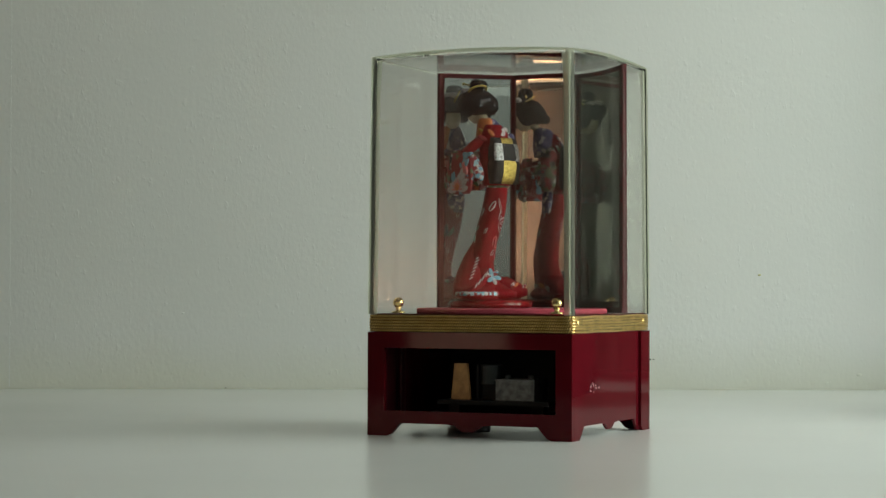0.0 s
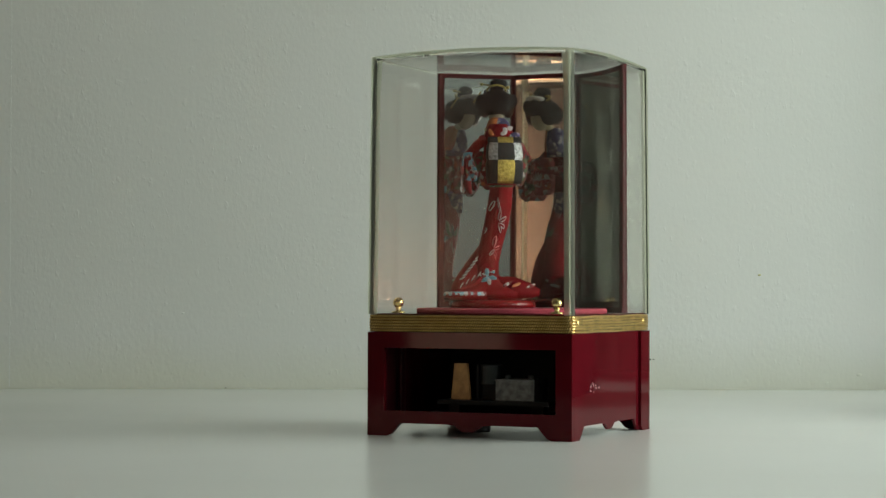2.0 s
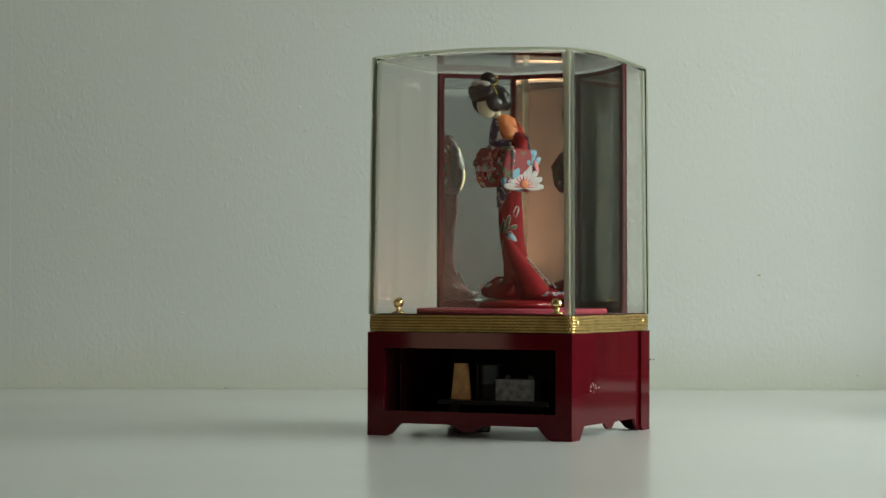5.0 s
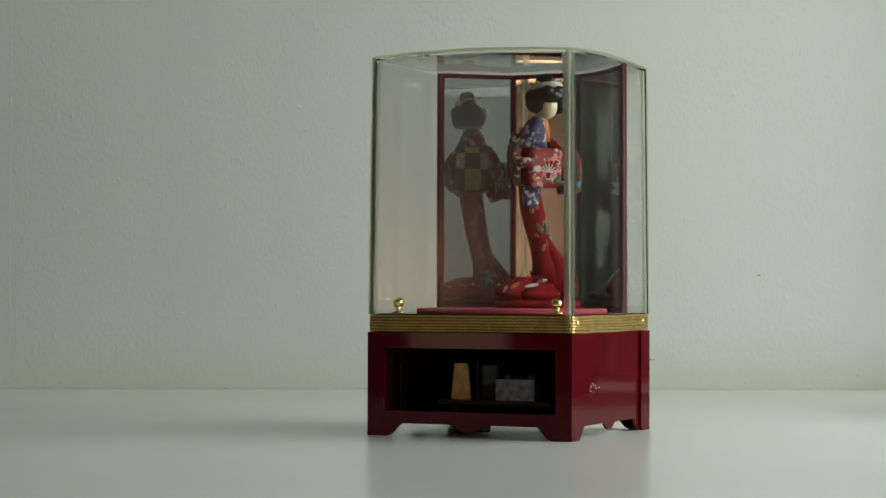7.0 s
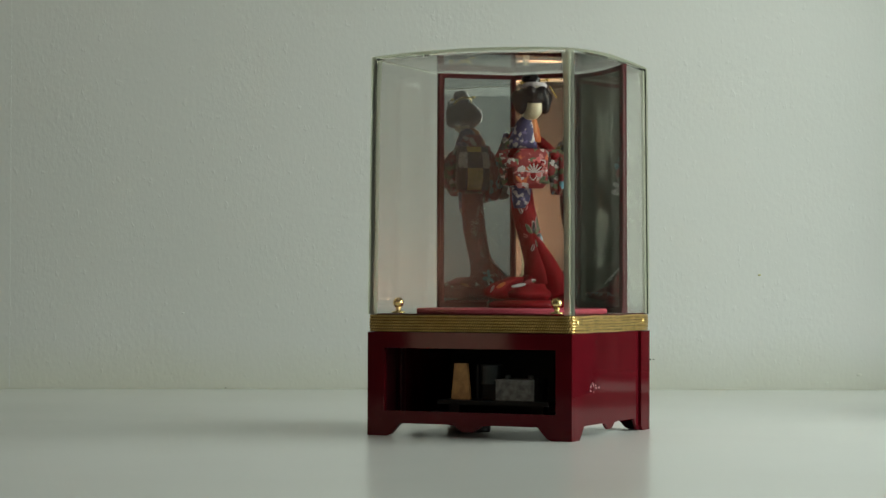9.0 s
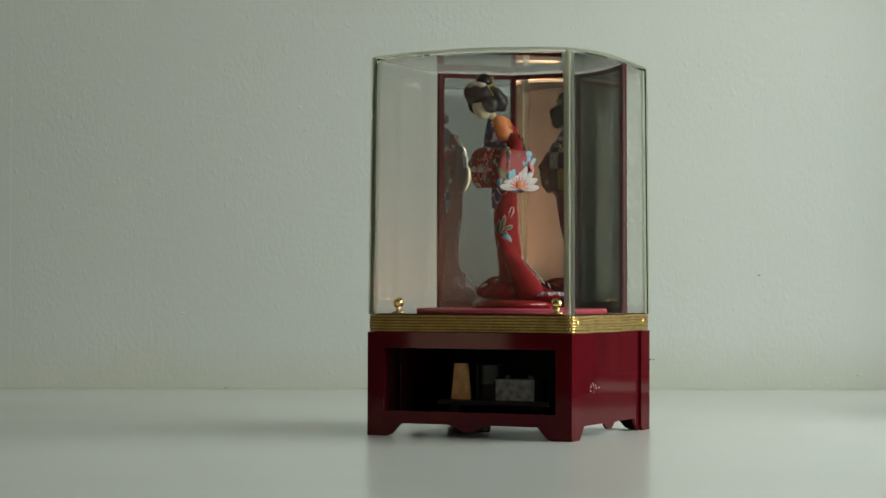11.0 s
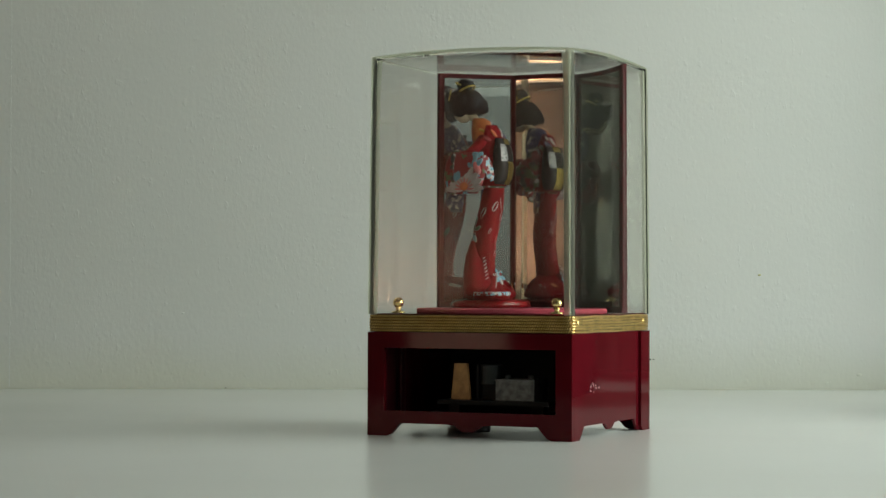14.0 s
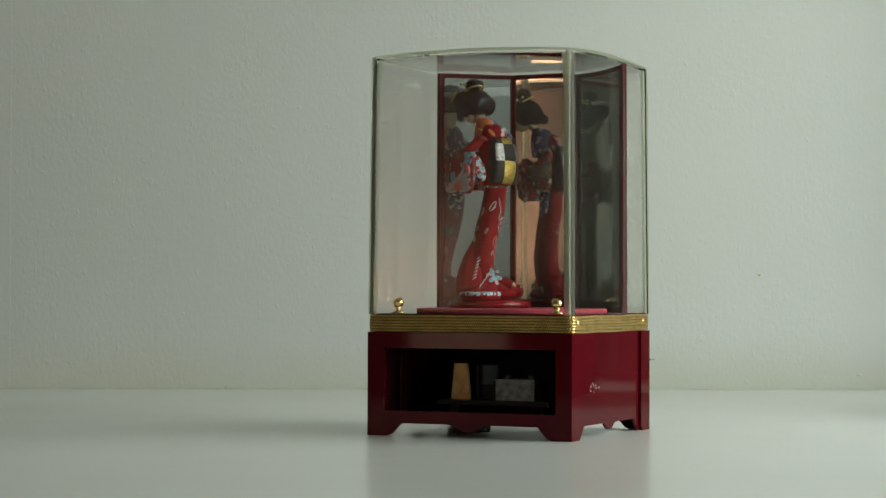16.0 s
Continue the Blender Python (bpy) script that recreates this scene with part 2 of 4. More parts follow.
def room():
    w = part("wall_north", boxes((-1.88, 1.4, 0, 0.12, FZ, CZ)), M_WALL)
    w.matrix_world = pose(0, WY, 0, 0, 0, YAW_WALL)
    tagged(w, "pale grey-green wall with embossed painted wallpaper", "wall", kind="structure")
    # the paper's butt joint and a sealing bead along the tabletop
    s = part("trim", boxes((-0.4300, -0.4292, -0.00018, 0.002, 0.002, CZ)), M_PLAIN)
    s.matrix_world = w.matrix_world.copy()
    tagged(s, "raised vertical seam of painted wallpaper", "wall seam", kind="structure")
    rnd = random.Random(4)
    bm = bmesh.new()
    lp = []
    for i in range(121):
        x = -1.2 + 2.6 * i / 120
        h = 0.0009 + 0.0011 * max(-0.6, noise.noise((x * 7, 0, 3))) + 0.0004 * rnd.random()
        lp.append([(x, 0.001, 0.0), (x, -0.0012 - 0.0008 * rnd.random(), 0.0), (x, -0.001, h * 0.6), (x, 0.001, h)])
    rings(bm, lp)
    s = part("baseboard", bm, M_BEAD, smooth=True)
    s.matrix_world = w.matrix_world.copy()
    tagged(s, "thin uneven sealing bead where wall meets tabletop", "sealing bead", kind="structure")
    # side wall with the window and the added fill opening
    bm = bmesh.new()
    slab(bm, [[(BY, FZ), (WY + 0.1, FZ), (WY + 0.1, CZ), (BY, CZ)], [(WIN_Y0, WIN_Z0), (WIN_Y0, WIN_Z1), (WIN_Y1, WIN_Z1), (WIN_Y1, WIN_Z0)], [(FILL_WIN_Y0, WIN_Z0), (FILL_WIN_Y0, WIN_Z1), (FILL_WIN_Y1, WIN_Z1), (FILL_WIN_Y1, WIN_Z0)]],
         lambda a, b, d: (WIN_X + d, a, b), 0.12)
    tagged(part("wall_east", bm, M_PLAIN), "plain plastered wall with a window opening", "wall", kind="structure")
    tagged(part("wall_west", boxes((LX - 0.1, LX, BY, WY + 0.1, FZ, CZ)), M_DIM), "dark brown papered side wall", "wall", kind="structure")
    tagged(part("wall_south", boxes((LX, WIN_X, BY - 0.1, BY, FZ, CZ)), M_SOUTH), "dull grey-green papered wall behind", "wall", kind="structure")
    tagged(part("floor", boxes((LX - 0.1, WIN_X + 0.12, BY - 0.1, WY + 0.1, FZ - 0.1, FZ)), M_FLOOR), "brown wooden floor of the room", "floor", kind="structure")
    tagged(part("ceiling", boxes((LX - 0.1, WIN_X + 0.12, BY - 0.1, WY + 0.15, CZ, CZ + 0.1)), M_CEIL), "greyish plastered ceiling", "ceiling", kind="structure")
    t = 0.035
    for name, y0, y1 in (("fill_window", FILL_WIN_Y0, FILL_WIN_Y1), ("window_1", WIN_Y0, WIN_Y1)):
        e = tagged(new(name), "unseen white-framed window for daylight and fill light", "window", kind="structure")
        e.location = (WIN_X + 0.05, 0, 0)
        part("window_frame", boxes((0, 0.05, y0, y0 + t, WIN_Z0, WIN_Z1), (0, 0.05, y1 - t, y1, WIN_Z0, WIN_Z1),
                                   (0, 0.05, y0 + t, y1 - t, WIN_Z0, WIN_Z0 + t), (0, 0.05, y0 + t, y1 - t, WIN_Z1 - t, WIN_Z1)), M_FRAME, e)
    # made-up board that gives the left mirror its grey-blue reflection, paler strip on top
    sh = part("shutter", boxes((-0.50, 0.0, -0.012, 0.012, -0.12, 0.392)), M_SHUTTER, e, "unseen grey-blue shutter board added for the left mirror's reflection", bevel=0.002)
    part("reflected_strip", boxes((-0.50, 0.0, -0.012, 0.012, 0.3925, 0.60)), M_TOP_STRIP, sh, "paler grey top strip added for the mirror's bright reflection", bevel=0.002)
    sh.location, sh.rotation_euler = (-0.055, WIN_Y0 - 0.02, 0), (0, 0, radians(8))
    # the wooden door whose lit face shows in the mirror
    d = tagged(new("door_1"), "pale wooden door lit warmly from below", "door", kind="structure")
    d.location = (LX, 0, 0)
    part("door_leaf", boxes((0.002, 0.03, -1.1, 1.35, FZ, 1.3)), M_DOORWOOD, d)
    part("door_strip", boxes((0.0302, 0.040, 0.150, 0.154, FZ, 0.20)), M_STRIP, d, "pale edging strip")
    part("door_strip", boxes((0.0302, 0.040, 0.118, 0.124, FZ, 0.17)), M_STRIP, d, "pale edging strip")


room()


def table():
    e = tagged(new("table"), "white smooth-topped table against the papered wall", "table")
    e.location = (0, 0, FZ)
    bm = boxes((-0.475, WIN_X - 0.004, 1.02, WY + 0.03, -FZ - 0.03, -FZ))
    part("tabletop", bm, M_TABLE, e, bevel=0.003)
    for x in (-0.42, 0.98):
        for y in (1.08, 2.05):
            part("leg", boxes((x - 0.025, x + 0.025, y - 0.025, y + 0.025, 0, -FZ - 0.03)), M_STEEL, e)


table()


def curtain():
    """Dark curtain gathered in the corner beside the window, added unseen to darken reflections."""
    bm = bmesh.new()
    cols = []
    for i in range(61):
        x = 0.56 + 0.48 * i / 60
        y = 2.10 + 0.022 * math.sin(i * 0.9) + 0.006 * math.sin(i * 2.3)
        cols.append([(x, y, 0.012), (x, y, 1.6), (x, y + 0.004, 1.6), (x, y + 0.004, 0.012)])
    rings(bm, cols)
    ob = part("curtain", bm, M_CURTAIN, smooth=True)
    tagged(ob, "unseen dark curtain in folds, added to darken reflections", "curtain")
    bm = bmesh.new()
    rings(bm, [[(x, 2.10 + 0.008 * math.cos(a * math.pi / 5), 1.612 + 0.008 * math.sin(a * math.pi / 5)) for a in range(10)] for x in (0.5, WIN_X)])
    tagged(part("curtain_rail", bm, M_STEEL), "unseen steel rail on the side wall for the added curtain", "curtain rail")


curtain()


def wardrobe():
    # made-up wardrobe in the far corner, meant to tone the right mirror's reflection
    e = tagged(new("wardrobe"), "unseen tall olive-grey wardrobe added for the right mirror's reflection", "wardrobe")
    e.location = (-1.16, 1.93, FZ)
    part("body", boxes((-0.36, 0.36, -0.16, 0.2, 0.06, 1.95)), M_WARDROBE, e, bevel=0.004)
    part("plinth", boxes((-0.34, 0.34, -0.14, 0.18, 0.0, 0.06)), M_WARDROBE, e)
    for x0, x1, hx in ((-0.355, -0.003, -0.03), (0.003, 0.355, 0.03)):
        d = part("door", boxes((x0, x1, -0.182, -0.1605, 0.08, 1.93)), M_WARDROBE, e, bevel=0.003)
        part("handle", boxes((hx - 0.006, hx + 0.006, -0.20, -0.1825, 0.9, 1.05)), M_BRASS, d, "brass handle")


wardrobe()


def side_lamp():
    c = tagged(new("low_cabinet"), "low dark wooden cabinet, tall backboard added to block light", "cabinet")
    c.location = (-1.55, 0.10, FZ)
    part("body", boxes((-0.16, 0.16, -0.55, 0.55, 0.04, 0.44)), M_DARKWOOD, c, bevel=0.003)
    # added unseen board: keeps the lit door's reflection off the red front
    part("backboard", boxes((-0.16, -0.145, -0.55, 0.55, 0.441, 0.812)), M_DARKWOOD, c)
    for x in (-0.13, 0.13):
        for y in (-0.50, 0.50):
            part("foot", boxes((x - 0.015, x + 0.015, y - 0.015, y + 0.015, 0, 0.04)), M_FLOOR, c)
    e = tagged(new("table_lamp"), "lit lamp with wide warm glowing shade on cabinet", "lamp")
    e.location = (-1.554, 0.14, FZ + 0.44)
    bm = bmesh.new()
    lathe(bm, [(0.06, 0), (0.06, 0.01), (0.015, 0.03), (0.012, 0.276)])
    part("base", bm, M_STEEL, e)
    bm = bmesh.new()
    lathe(bm, [(0.012, 0.277), (0.078, 0.278), (0.078, 0.343), (0.075, 0.344), (0.074, 0.281), (0.012, 0.280)], n=40)
    part("shade", bm, M_WARM, e, "warm glowing fabric shade", smooth=False)


side_lamp()


def low_box():
    e = tagged(new("low_box"), "low dark cardboard box lying on the white tabletop", "box")
    e.matrix_world = pose(0.430, 1.720, 0, 0, 0, 53.6)
    part("body", boxes((0.0, 0.27, -0.13, 0.0, 0.0, 0.048)), M_CARD, e, bevel=0.002)
    part("lid", boxes((-0.002, 0.272, -0.132, 0.002, 0.0485, 0.066)), M_CARD, e, "overhanging dark lid", bevel=0.003)


low_box()


def wall_chips():
    """Small dark chips and blobs in the paint of the papered wall."""
    for x, z, r, m in ((0.2065, 0.0300, 0.0013, M_CHIP), (0.3165, 0.1145, 0.0014, M_STAIN), (0.4165, 0.0150, 0.0020, M_WALL), (-0.2155, 0.0006, 0.0011, M_CHIP), (0.2105, 0.0302, 0.0008, M_CHIP), (0.118, 0.1005, 0.0010, M_PLAIN), (-0.258, 0.0750, 0.0012, M_PLAIN)):
        bm = bmesh.new()
        ball(bm, (0, 0, 0), (r * 1.3, 0.0004, r * 0.7), seg=10)
        ob = part("paint_chip", bm, m, smooth=True)
        ob.matrix_world = pose(0, WY, 0, 0, 0, YAW_WALL) @ pose(x, -0.0002, z + 0.0001)
        tagged(ob, "tiny chip in the wall paint", "paint chip", group="chips in the wall paint", kind="structure")


wall_chips()


# ---- the display case, in its own space: x along the front, y towards its back ----
W, Z_BASE, Z_BAND, Z_TOP = 0.150, 0.0705, 0.0823, 0.2584
CASE = pose(-0.0513, 1.4906, 0, 0, 0, -25.116)


def apron(w, foot=0.0155, slope=0.009, rise=0.0088, drop=0.0045):
    """Lower outline of one side: bracket feet, and a pointed drop in the middle."""
    m = w / 2
    return [(0, 0), (foot - 0.001, 0), (foot + 0.002, 0.0012), (foot + slope, rise), (m - 0.016, rise), (m - 0.010, rise - 0.0006), (m - 0.004, rise - drop), (m + 0.004, rise - drop),
            (m + 0.010, rise - 0.0006), (m + 0.016, rise), (w - foot - slope, rise), (w - foot - 0.002, 0.0012), (w - foot + 0.001, 0), (w, 0)]


def cover_loop(z, inset, r, bulge=0.0):
    out = []
    for x, y in round_square(W - 2 * inset, W - 2 * inset, r):
        x, y = x + inset, y + inset
        p, q = 2 * x / W - 1, 2 * y / W - 1
        out.append((x, y, z + bulge * (1 - p * p) + bulge * (1 - q * q)))
    return out


def display_case():
    e = tagged(new("doll_music_box"), "dark red plastic music box with clear domed cover and gold trim", "music box")
    e.matrix_world = CASE
    t = 0.004
    # plinth walls: front with the opening, sides, back
    bm = bmesh.new()
    hole = [(0.0126, 0.0172), (0.0126, 0.0598), (0.1385, 0.0598), (0.1385, 0.0172)]
    top = [(W, Z_BASE), (0, Z_BASE)]
    slab(bm, [apron(W) + top, hole], lambda a, b, d: (a, d, b), t)
    part("front_panel", bm, M_RED, e, bevel=0.0010)
    for x0, x1, y0 in ((0.0080, 0.0124, t + 0.0002), (0.1387, 0.1430, t + 0.0002), (0.0170, 0.0185, 0.016)):
        part("jamb", boxes((x0, x1, y0, 0.022, 0.0125, 0.0640)), M_JAMB, e)
    for x, sgn in ((W, -1), (0.0, 1)):
        bm = bmesh.new()
        slab(bm, [[(t + 0.0002 + a * (W - 2 * t - 0.0004) / W, b) for a, b in apron(W)] + [(W - t - 0.0002, Z_BASE), (t + 0.0002, Z_BASE)]], lambda a, b, d, x=x, sgn=sgn: (x + sgn * (0.0020 + d), a, b), t - 0.0020)
        part("side_panel", bm, M_RED, e, bevel=0.0006)
        for y0, y1 in ((t + 0.0002, 0.0175), (W - 0.0175, W - t - 0.0002)):
            bm = bmesh.new()
            fz = 0.0035
            lo = [(y0, 0.0), (y1 - fz if y0 < 0.07 else y1, 0.0), (y1, fz if y0 < 0.07 else 0.0), (y1, Z_BASE - 0.0003), (y0, Z_BASE - 0.0003)]
            if y0 > 0.07:
                lo = [(y0, fz), (y0 + fz, 0.0), (y1, 0.0), (y1, Z_BASE - 0.0003), (y0, Z_BASE - 0.0003)]
            slab(bm, [lo], lambda a, b, d, x=x, sgn=sgn: (x + sgn * d, a, b), 0.0019)
            part("pilaster", bm, M_RED, e, bevel=0.0014)
    bm = bmesh.new()
    slab(bm, [apron(W) + top], lambda a, b, d: (a, W - t + d, b), t)
    part("back_panel", bm, M_RED, e, bevel=0.0006)
    part("inner_box", boxes((t + 0.001, W - t - 0.001, W - 0.03, W - 0.028, 0.0095, Z_BASE - 0.001), (t + 0.001, W - t - 0.001, t + 0.0003, W - t - 0.001, 0.0095, 0.012),
                            (t + 0.001, W - t - 0.001, t + 0.0003, W - t - 0.001, Z_BASE - 0.0035, Z_BASE - 0.001)), M_BLACK, e, "black inside of the plinth")
    # winding knob underneath
    bm = bmesh.new()
    lathe(bm, [(0.004, 0.0), (0.0112, 0.0), (0.012, 0.0012), (0.012, 0.0062), (0.011, 0.0075), (0.004, 0.0094)], 0.057, 0.050, 0.0012)
    part("winding_knob", bm, M_BLACK, e, "black winding knob under the box", smooth=False)
    # gold band: beaded rows in front, ribs on the sides
    z0, z1 = Z_BASE + 0.0001, Z_BAND
    lp = []
    for k in range(7):
        q = k / 6
        o = 0.0016 - 0.0006 * math.sin(math.pi * q)
        lp.append([(x + o, y + o, z0 + (z1 - z0) * q) for x, y in round_square(W - 2 * o, W - 2 * o, 0.0008, 2)])
    bm = bmesh.new()
    rings(bm, lp)
    part("band", bm, M_BRONZE, e, "bowed bronze band between plinth and cover", smooth=True)
    bm = bmesh.new()
    rows = 6
    h = (z1 - z0) / rows
    for i in range(rows):
        q = (i + 0.5) / rows
        z, out, lean = z0 + h * (i + 0.5), 0.0013 - 0.0006 * math.sin(math.pi * q), 26 - 52 * q
        for k in range(88):
            bmesh.ops.create_icosphere(bm, subdivisions=1, radius=1.0, matrix=Matrix.Translation((0.0018 + 0.00167 * (k + (i % 2) * 0.5), out - 0.0001, z)) @ pose(0, 0, 0, lean, 0, 0) @ pose(0, 0, 0, 0, 38, 0) @ Matrix.Diagonal((0.00062, 0.00055, h * 0.56, 1)))
    tagged(part("beading", bm, M_GOLD, e, "stamped rope rows of gold beading", smooth=True), kind="stuff")
    for i in range(rows):
        q = (i + 0.5) / rows
        z, out = z0 + h * (i + 0.5), 0.0013 - 0.0006 * math.sin(math.pi * q)
        for x, sg in ((out, 1), (W - out, -1)):
            bm = bmesh.new()
            rings(bm, [[(x + 0.0006 * math.cos(a * math.pi / 4), y, z + h * 0.45 * math.sin(a * math.pi / 4)) for a in range(8)] for y in [0.002 + (W - 0.004) * k / 24 for k in range(25)]])
            for v in bm.verts:
                v.co.z += 0.0004 * noise.noise((v.co.y * 45, 0.5, 0.5)) + 0.0002 * noise.noise((v.co.y * 90, i * 3.1, 0.5))
            part("rib", bm, M_GOLD, e, smooth=True)
    for y in (0.012, W - 0.012):
        for x in (0.0, W):
            bm = bmesh.new()
            ball(bm, (x + (0.0005 if x == 0 else -0.0005), y, z0 + h * 3.6), (0.0009, 0.0022, h * 1.0), seg=10)
            part("rosette", bm, M_GOLD, e, smooth=True)
    # floor plate, felt disc
    part("floor_plate", boxes((0.004, W - 0.004, 0.004, W - 0.004, Z_BAND + 0.0001, Z_BAND + 0.0008)), M_RED, e)
    bm = bmesh.new()
    lathe(bm, [(0.0645, 0), (0.0650, 0.0005), (0.0650, 0.0026), (0.0640, 0.0034)], 0.075, 0.072, Z_BAND + 0.0009, n=96)
    part("felt_disc", bm, M_FELT, e, "round pink felt-covered disc")
    # finials in the front corners
    for x in (0.0197, 0.1362):
        bm = bmesh.new()
        lathe(bm, [(0.0046, 0), (0.0046, 0.0012), (0.0020, 0.0018), (0.0017, 0.0030), (0.0022, 0.0036), (0.0016, 0.0042)], x, 0.0085, Z_BAND + 0.0009, n=20)
        ball(bm, (x, 0.0085, Z_BAND + 0.0082), (0.0037, 0.0037, 0.0037), seg=20)
        part("finial", bm, M_BRASS, e, "small polished brass ball finial", smooth=True)
    # folding mirror screen
    post = [(0.0100, 0.0930), (0.0511, 0.1330), (0.0985, 0.1330), (0.1445, 0.1020)]
    zt = 0.2576
    for (ax, ay), (bx, by), zb, el, er in zip(post, post[1:], (Z_BAND + 0.0044, Z_BAND + 0.0044, Z_BAND + 0.0010), (0.0042, 0.0014, 0.0016), (0.0014, 0.0014, 0.0036)):
        a, b = Vector((ax, ay, 0)), Vector((bx, by, 0))
        d = (b - a).normalized()
        nrm = Vector((d.y, -d.x, 0))
        ln = (b - a).length
        g = 0.0004
        pl = lambda p, q, k: tuple(a + d * p - nrm * k + Vector((0, 0, q)))
        bm = bmesh.new()
        slab(bm, [[(g, zb), (ln - g, zb), (ln - g, zt), (g, zt)], [(el, zb + 0.0040), (el, zt - 0.0038), (ln - er, zt - 0.0038), (ln - er, zb + 0.0040)]], pl, 0.0050)
        fr = part("screen_frame", bm, M_SCREEN, e, "dark red frame of a folding mirror panel", bevel=0.0004)
        bm = bmesh.new()
        slab(bm, [[(el - 0.0005, zb + 0.0035), (ln - er + 0.0005, zb + 0.0035), (ln - er + 0.0005, zt - 0.0033), (el - 0.0005, zt - 0.0033)]], lambda p, q, k: pl(p, q, 0.0012 + k), 0.0016)
        part("mirror", bm, M_MIRROR, fr, "clouded mirror glass")
    for x, y in post:
        bm = bmesh.new()
        r = 0.0012
        lathe(bm, [(r, 0), (r, zt - Z_BAND - 0.0048)], x, y + 0.0008, Z_BAND + 0.0044, n=12)
        part("hinge_post", bm, M_SCREEN, e, "dark red hinge post of the mirror screen", smooth=False)
    # clear cover: outer and inner skin
    bm = bmesh.new()
    zc, th, B, BI = Z_BAND + 0.0002, 0.0036, 0.0030, 0.0026
    zs = [zc, 0.12, 0.16, 0.20, 0.235]
    ins = lambda z: -0.0004 + 0.0014 * (z - zc) / (Z_TOP - zc)
    outer = [cover_loop(z, ins(z), 0.0020) for z in zs]
    for k in range(0, 6):
        a = radians(90 * k / 5)
        i0, r = ins(Z_TOP), 0.0012
        outer.append(cover_loop(Z_TOP - r + r * math.sin(a), i0 + r * (1 - math.cos(a)), 0.0020, B * (0.6 + 0.4 * math.sin(a))))
    top_in = [0.0050, 0.010, 0.018, 0.032, 0.048, 0.062, 0.070, 0.0735]
    outer += [cover_loop(Z_TOP, i, min(0.0045, 0.0745 - i), B) for i in top_in]
    inner = [cover_loop(z, ins(z) + th, 0.0006) for z in zs]
    for k in range(0, 4):
        a = radians(90 * k / 3)
        i0, r = ins(Z_TOP) + th, 0.0010
        inner.append(cover_loop(Z_TOP - 0.0030 - r + r * math.sin(a), i0 + r * (1 - math.cos(a)), 0.0018, BI))
    inner += [cover_loop(Z_TOP - 0.0030, i, min(0.004, 0.0745 - i), BI) for i in top_in]
    rings(bm, list(reversed(inner)) + outer)
    bm.faces.ensure_lookup_table()
    n, first, last = len(outer[0]), len(inner), len(inner) + len(zs) + 4
    for k in range(first, last):
        for i in range(n):
            if k >= first + len(zs) or i % 14 in (0, 1, 2, 3, 4, 5, 6, 13):
                bm.faces[k * n + i].material_index = 1
    for k in range(len(top_in), first - 1):
        for i in range(n):
            if i % 14 in (0, 1, 2, 3, 4, 5, 6, 13):
                bm.faces[k * n + i].material_index = 1
    bm.normal_update()
    for ed in bm.edges:
        ed.smooth = ed.calc_face_angle(0) < radians(50)
    cv = part("cover", bm, [M_ACRYL, M_EDGE], e, "clear acrylic cover with rounded edges and domed top", smooth=True)
    cv.visible_shadow = False
    # worn marks on the side
    rnd = random.Random(8)
    for k in range(15):
        bm = bmesh.new()
        ball(bm, (W - 0.0020, 0.038 + 0.018 * rnd.random(), 0.0300 + 0.007 * rnd.random()), (0.00015, 0.0003 + 0.0009 * rnd.random(), 0.0003 + 0.0006 * rnd.random()), seg=8)
        part("scuff", bm, M_SCUFF, e, "pale worn spot on the red side")
    # the musical movement seen through the opening
    y0 = 0.020
    part("bedplate", boxes((0.044, 0.126, y0 - 0.002, y0 + 0.03, 0.0215, 0.0245), (0.050, 0.058, y0 + 0.004, y0 + 0.012, 0.0121, 0.0214), (0.112, 0.120, y0 + 0.004, y0 + 0.012, 0.0121, 0.0214)), M_BLACK, e, bevel=0.0006)
    bm = bmesh.new()
    slab(bm, [[(0.0528, 0.0247), (0.0668, 0.0247), (0.0645, 0.0492), (0.0552, 0.0492)]], lambda a, b, d: (a, y0 + 0.002 + d, b), 0.0030)
    part("wooden_wedge", bm, M_CORK, e, "orange-brown grained wooden wedge", bevel=0.0005)
    bm = bmesh.new()
    lathe(bm, [(0.0082, 0), (0.0082, 0.013)], 0.0775, y0 + 0.014, 0.0352, n=20)
    part("governor", bm, M_DARKMET, e, smooth=False)
    part("bracket", boxes((0.0690, 0.0705, y0 + 0.008, y0 + 0.020, 0.0247, 0.0480), (0.0706, 0.0860, y0 + 0.012, y0 + 0.018, 0.0247, 0.0350)), M_BLACK, e)
    ho = part("spring_housing", boxes((0.0868, 0.1150, y0, y0 + 0.024, 0.0247, 0.0380)), M_ZINC, e, "dull zinc spring housing", bevel=0.0008)
    part("lip", boxes((0.0862, 0.1156, y0 - 0.0006, y0 + 0.0246, 0.0381, 0.0391)), M_ZINC, ho)
    for x in (0.0932, 0.1100):
        bm = bmesh.new()
        lathe(bm, [(0.0021, 0), (0.0021, 0.0018), (0.0015, 0.0026)], x, y0 + 0.006, 0.0392, n=12)
        part("screw", bm, M_ZINC, ho, smooth=False)
    bm = bmesh.new()
    lathe(bm, [(0.0032, 0), (0.0032, 0.0022), (0.0018, 0.0028)], 0.097, y0 + 0.010, 0.0600, n=14)
    part("bearing", bm, M_DARKMET, e, smooth=False)
    bm = bmesh.new()
    lathe(bm, [(0.0015, 0), (0.0015, 0.0030)], 0.1335, y0 + 0.006, 0.0275, n=10)
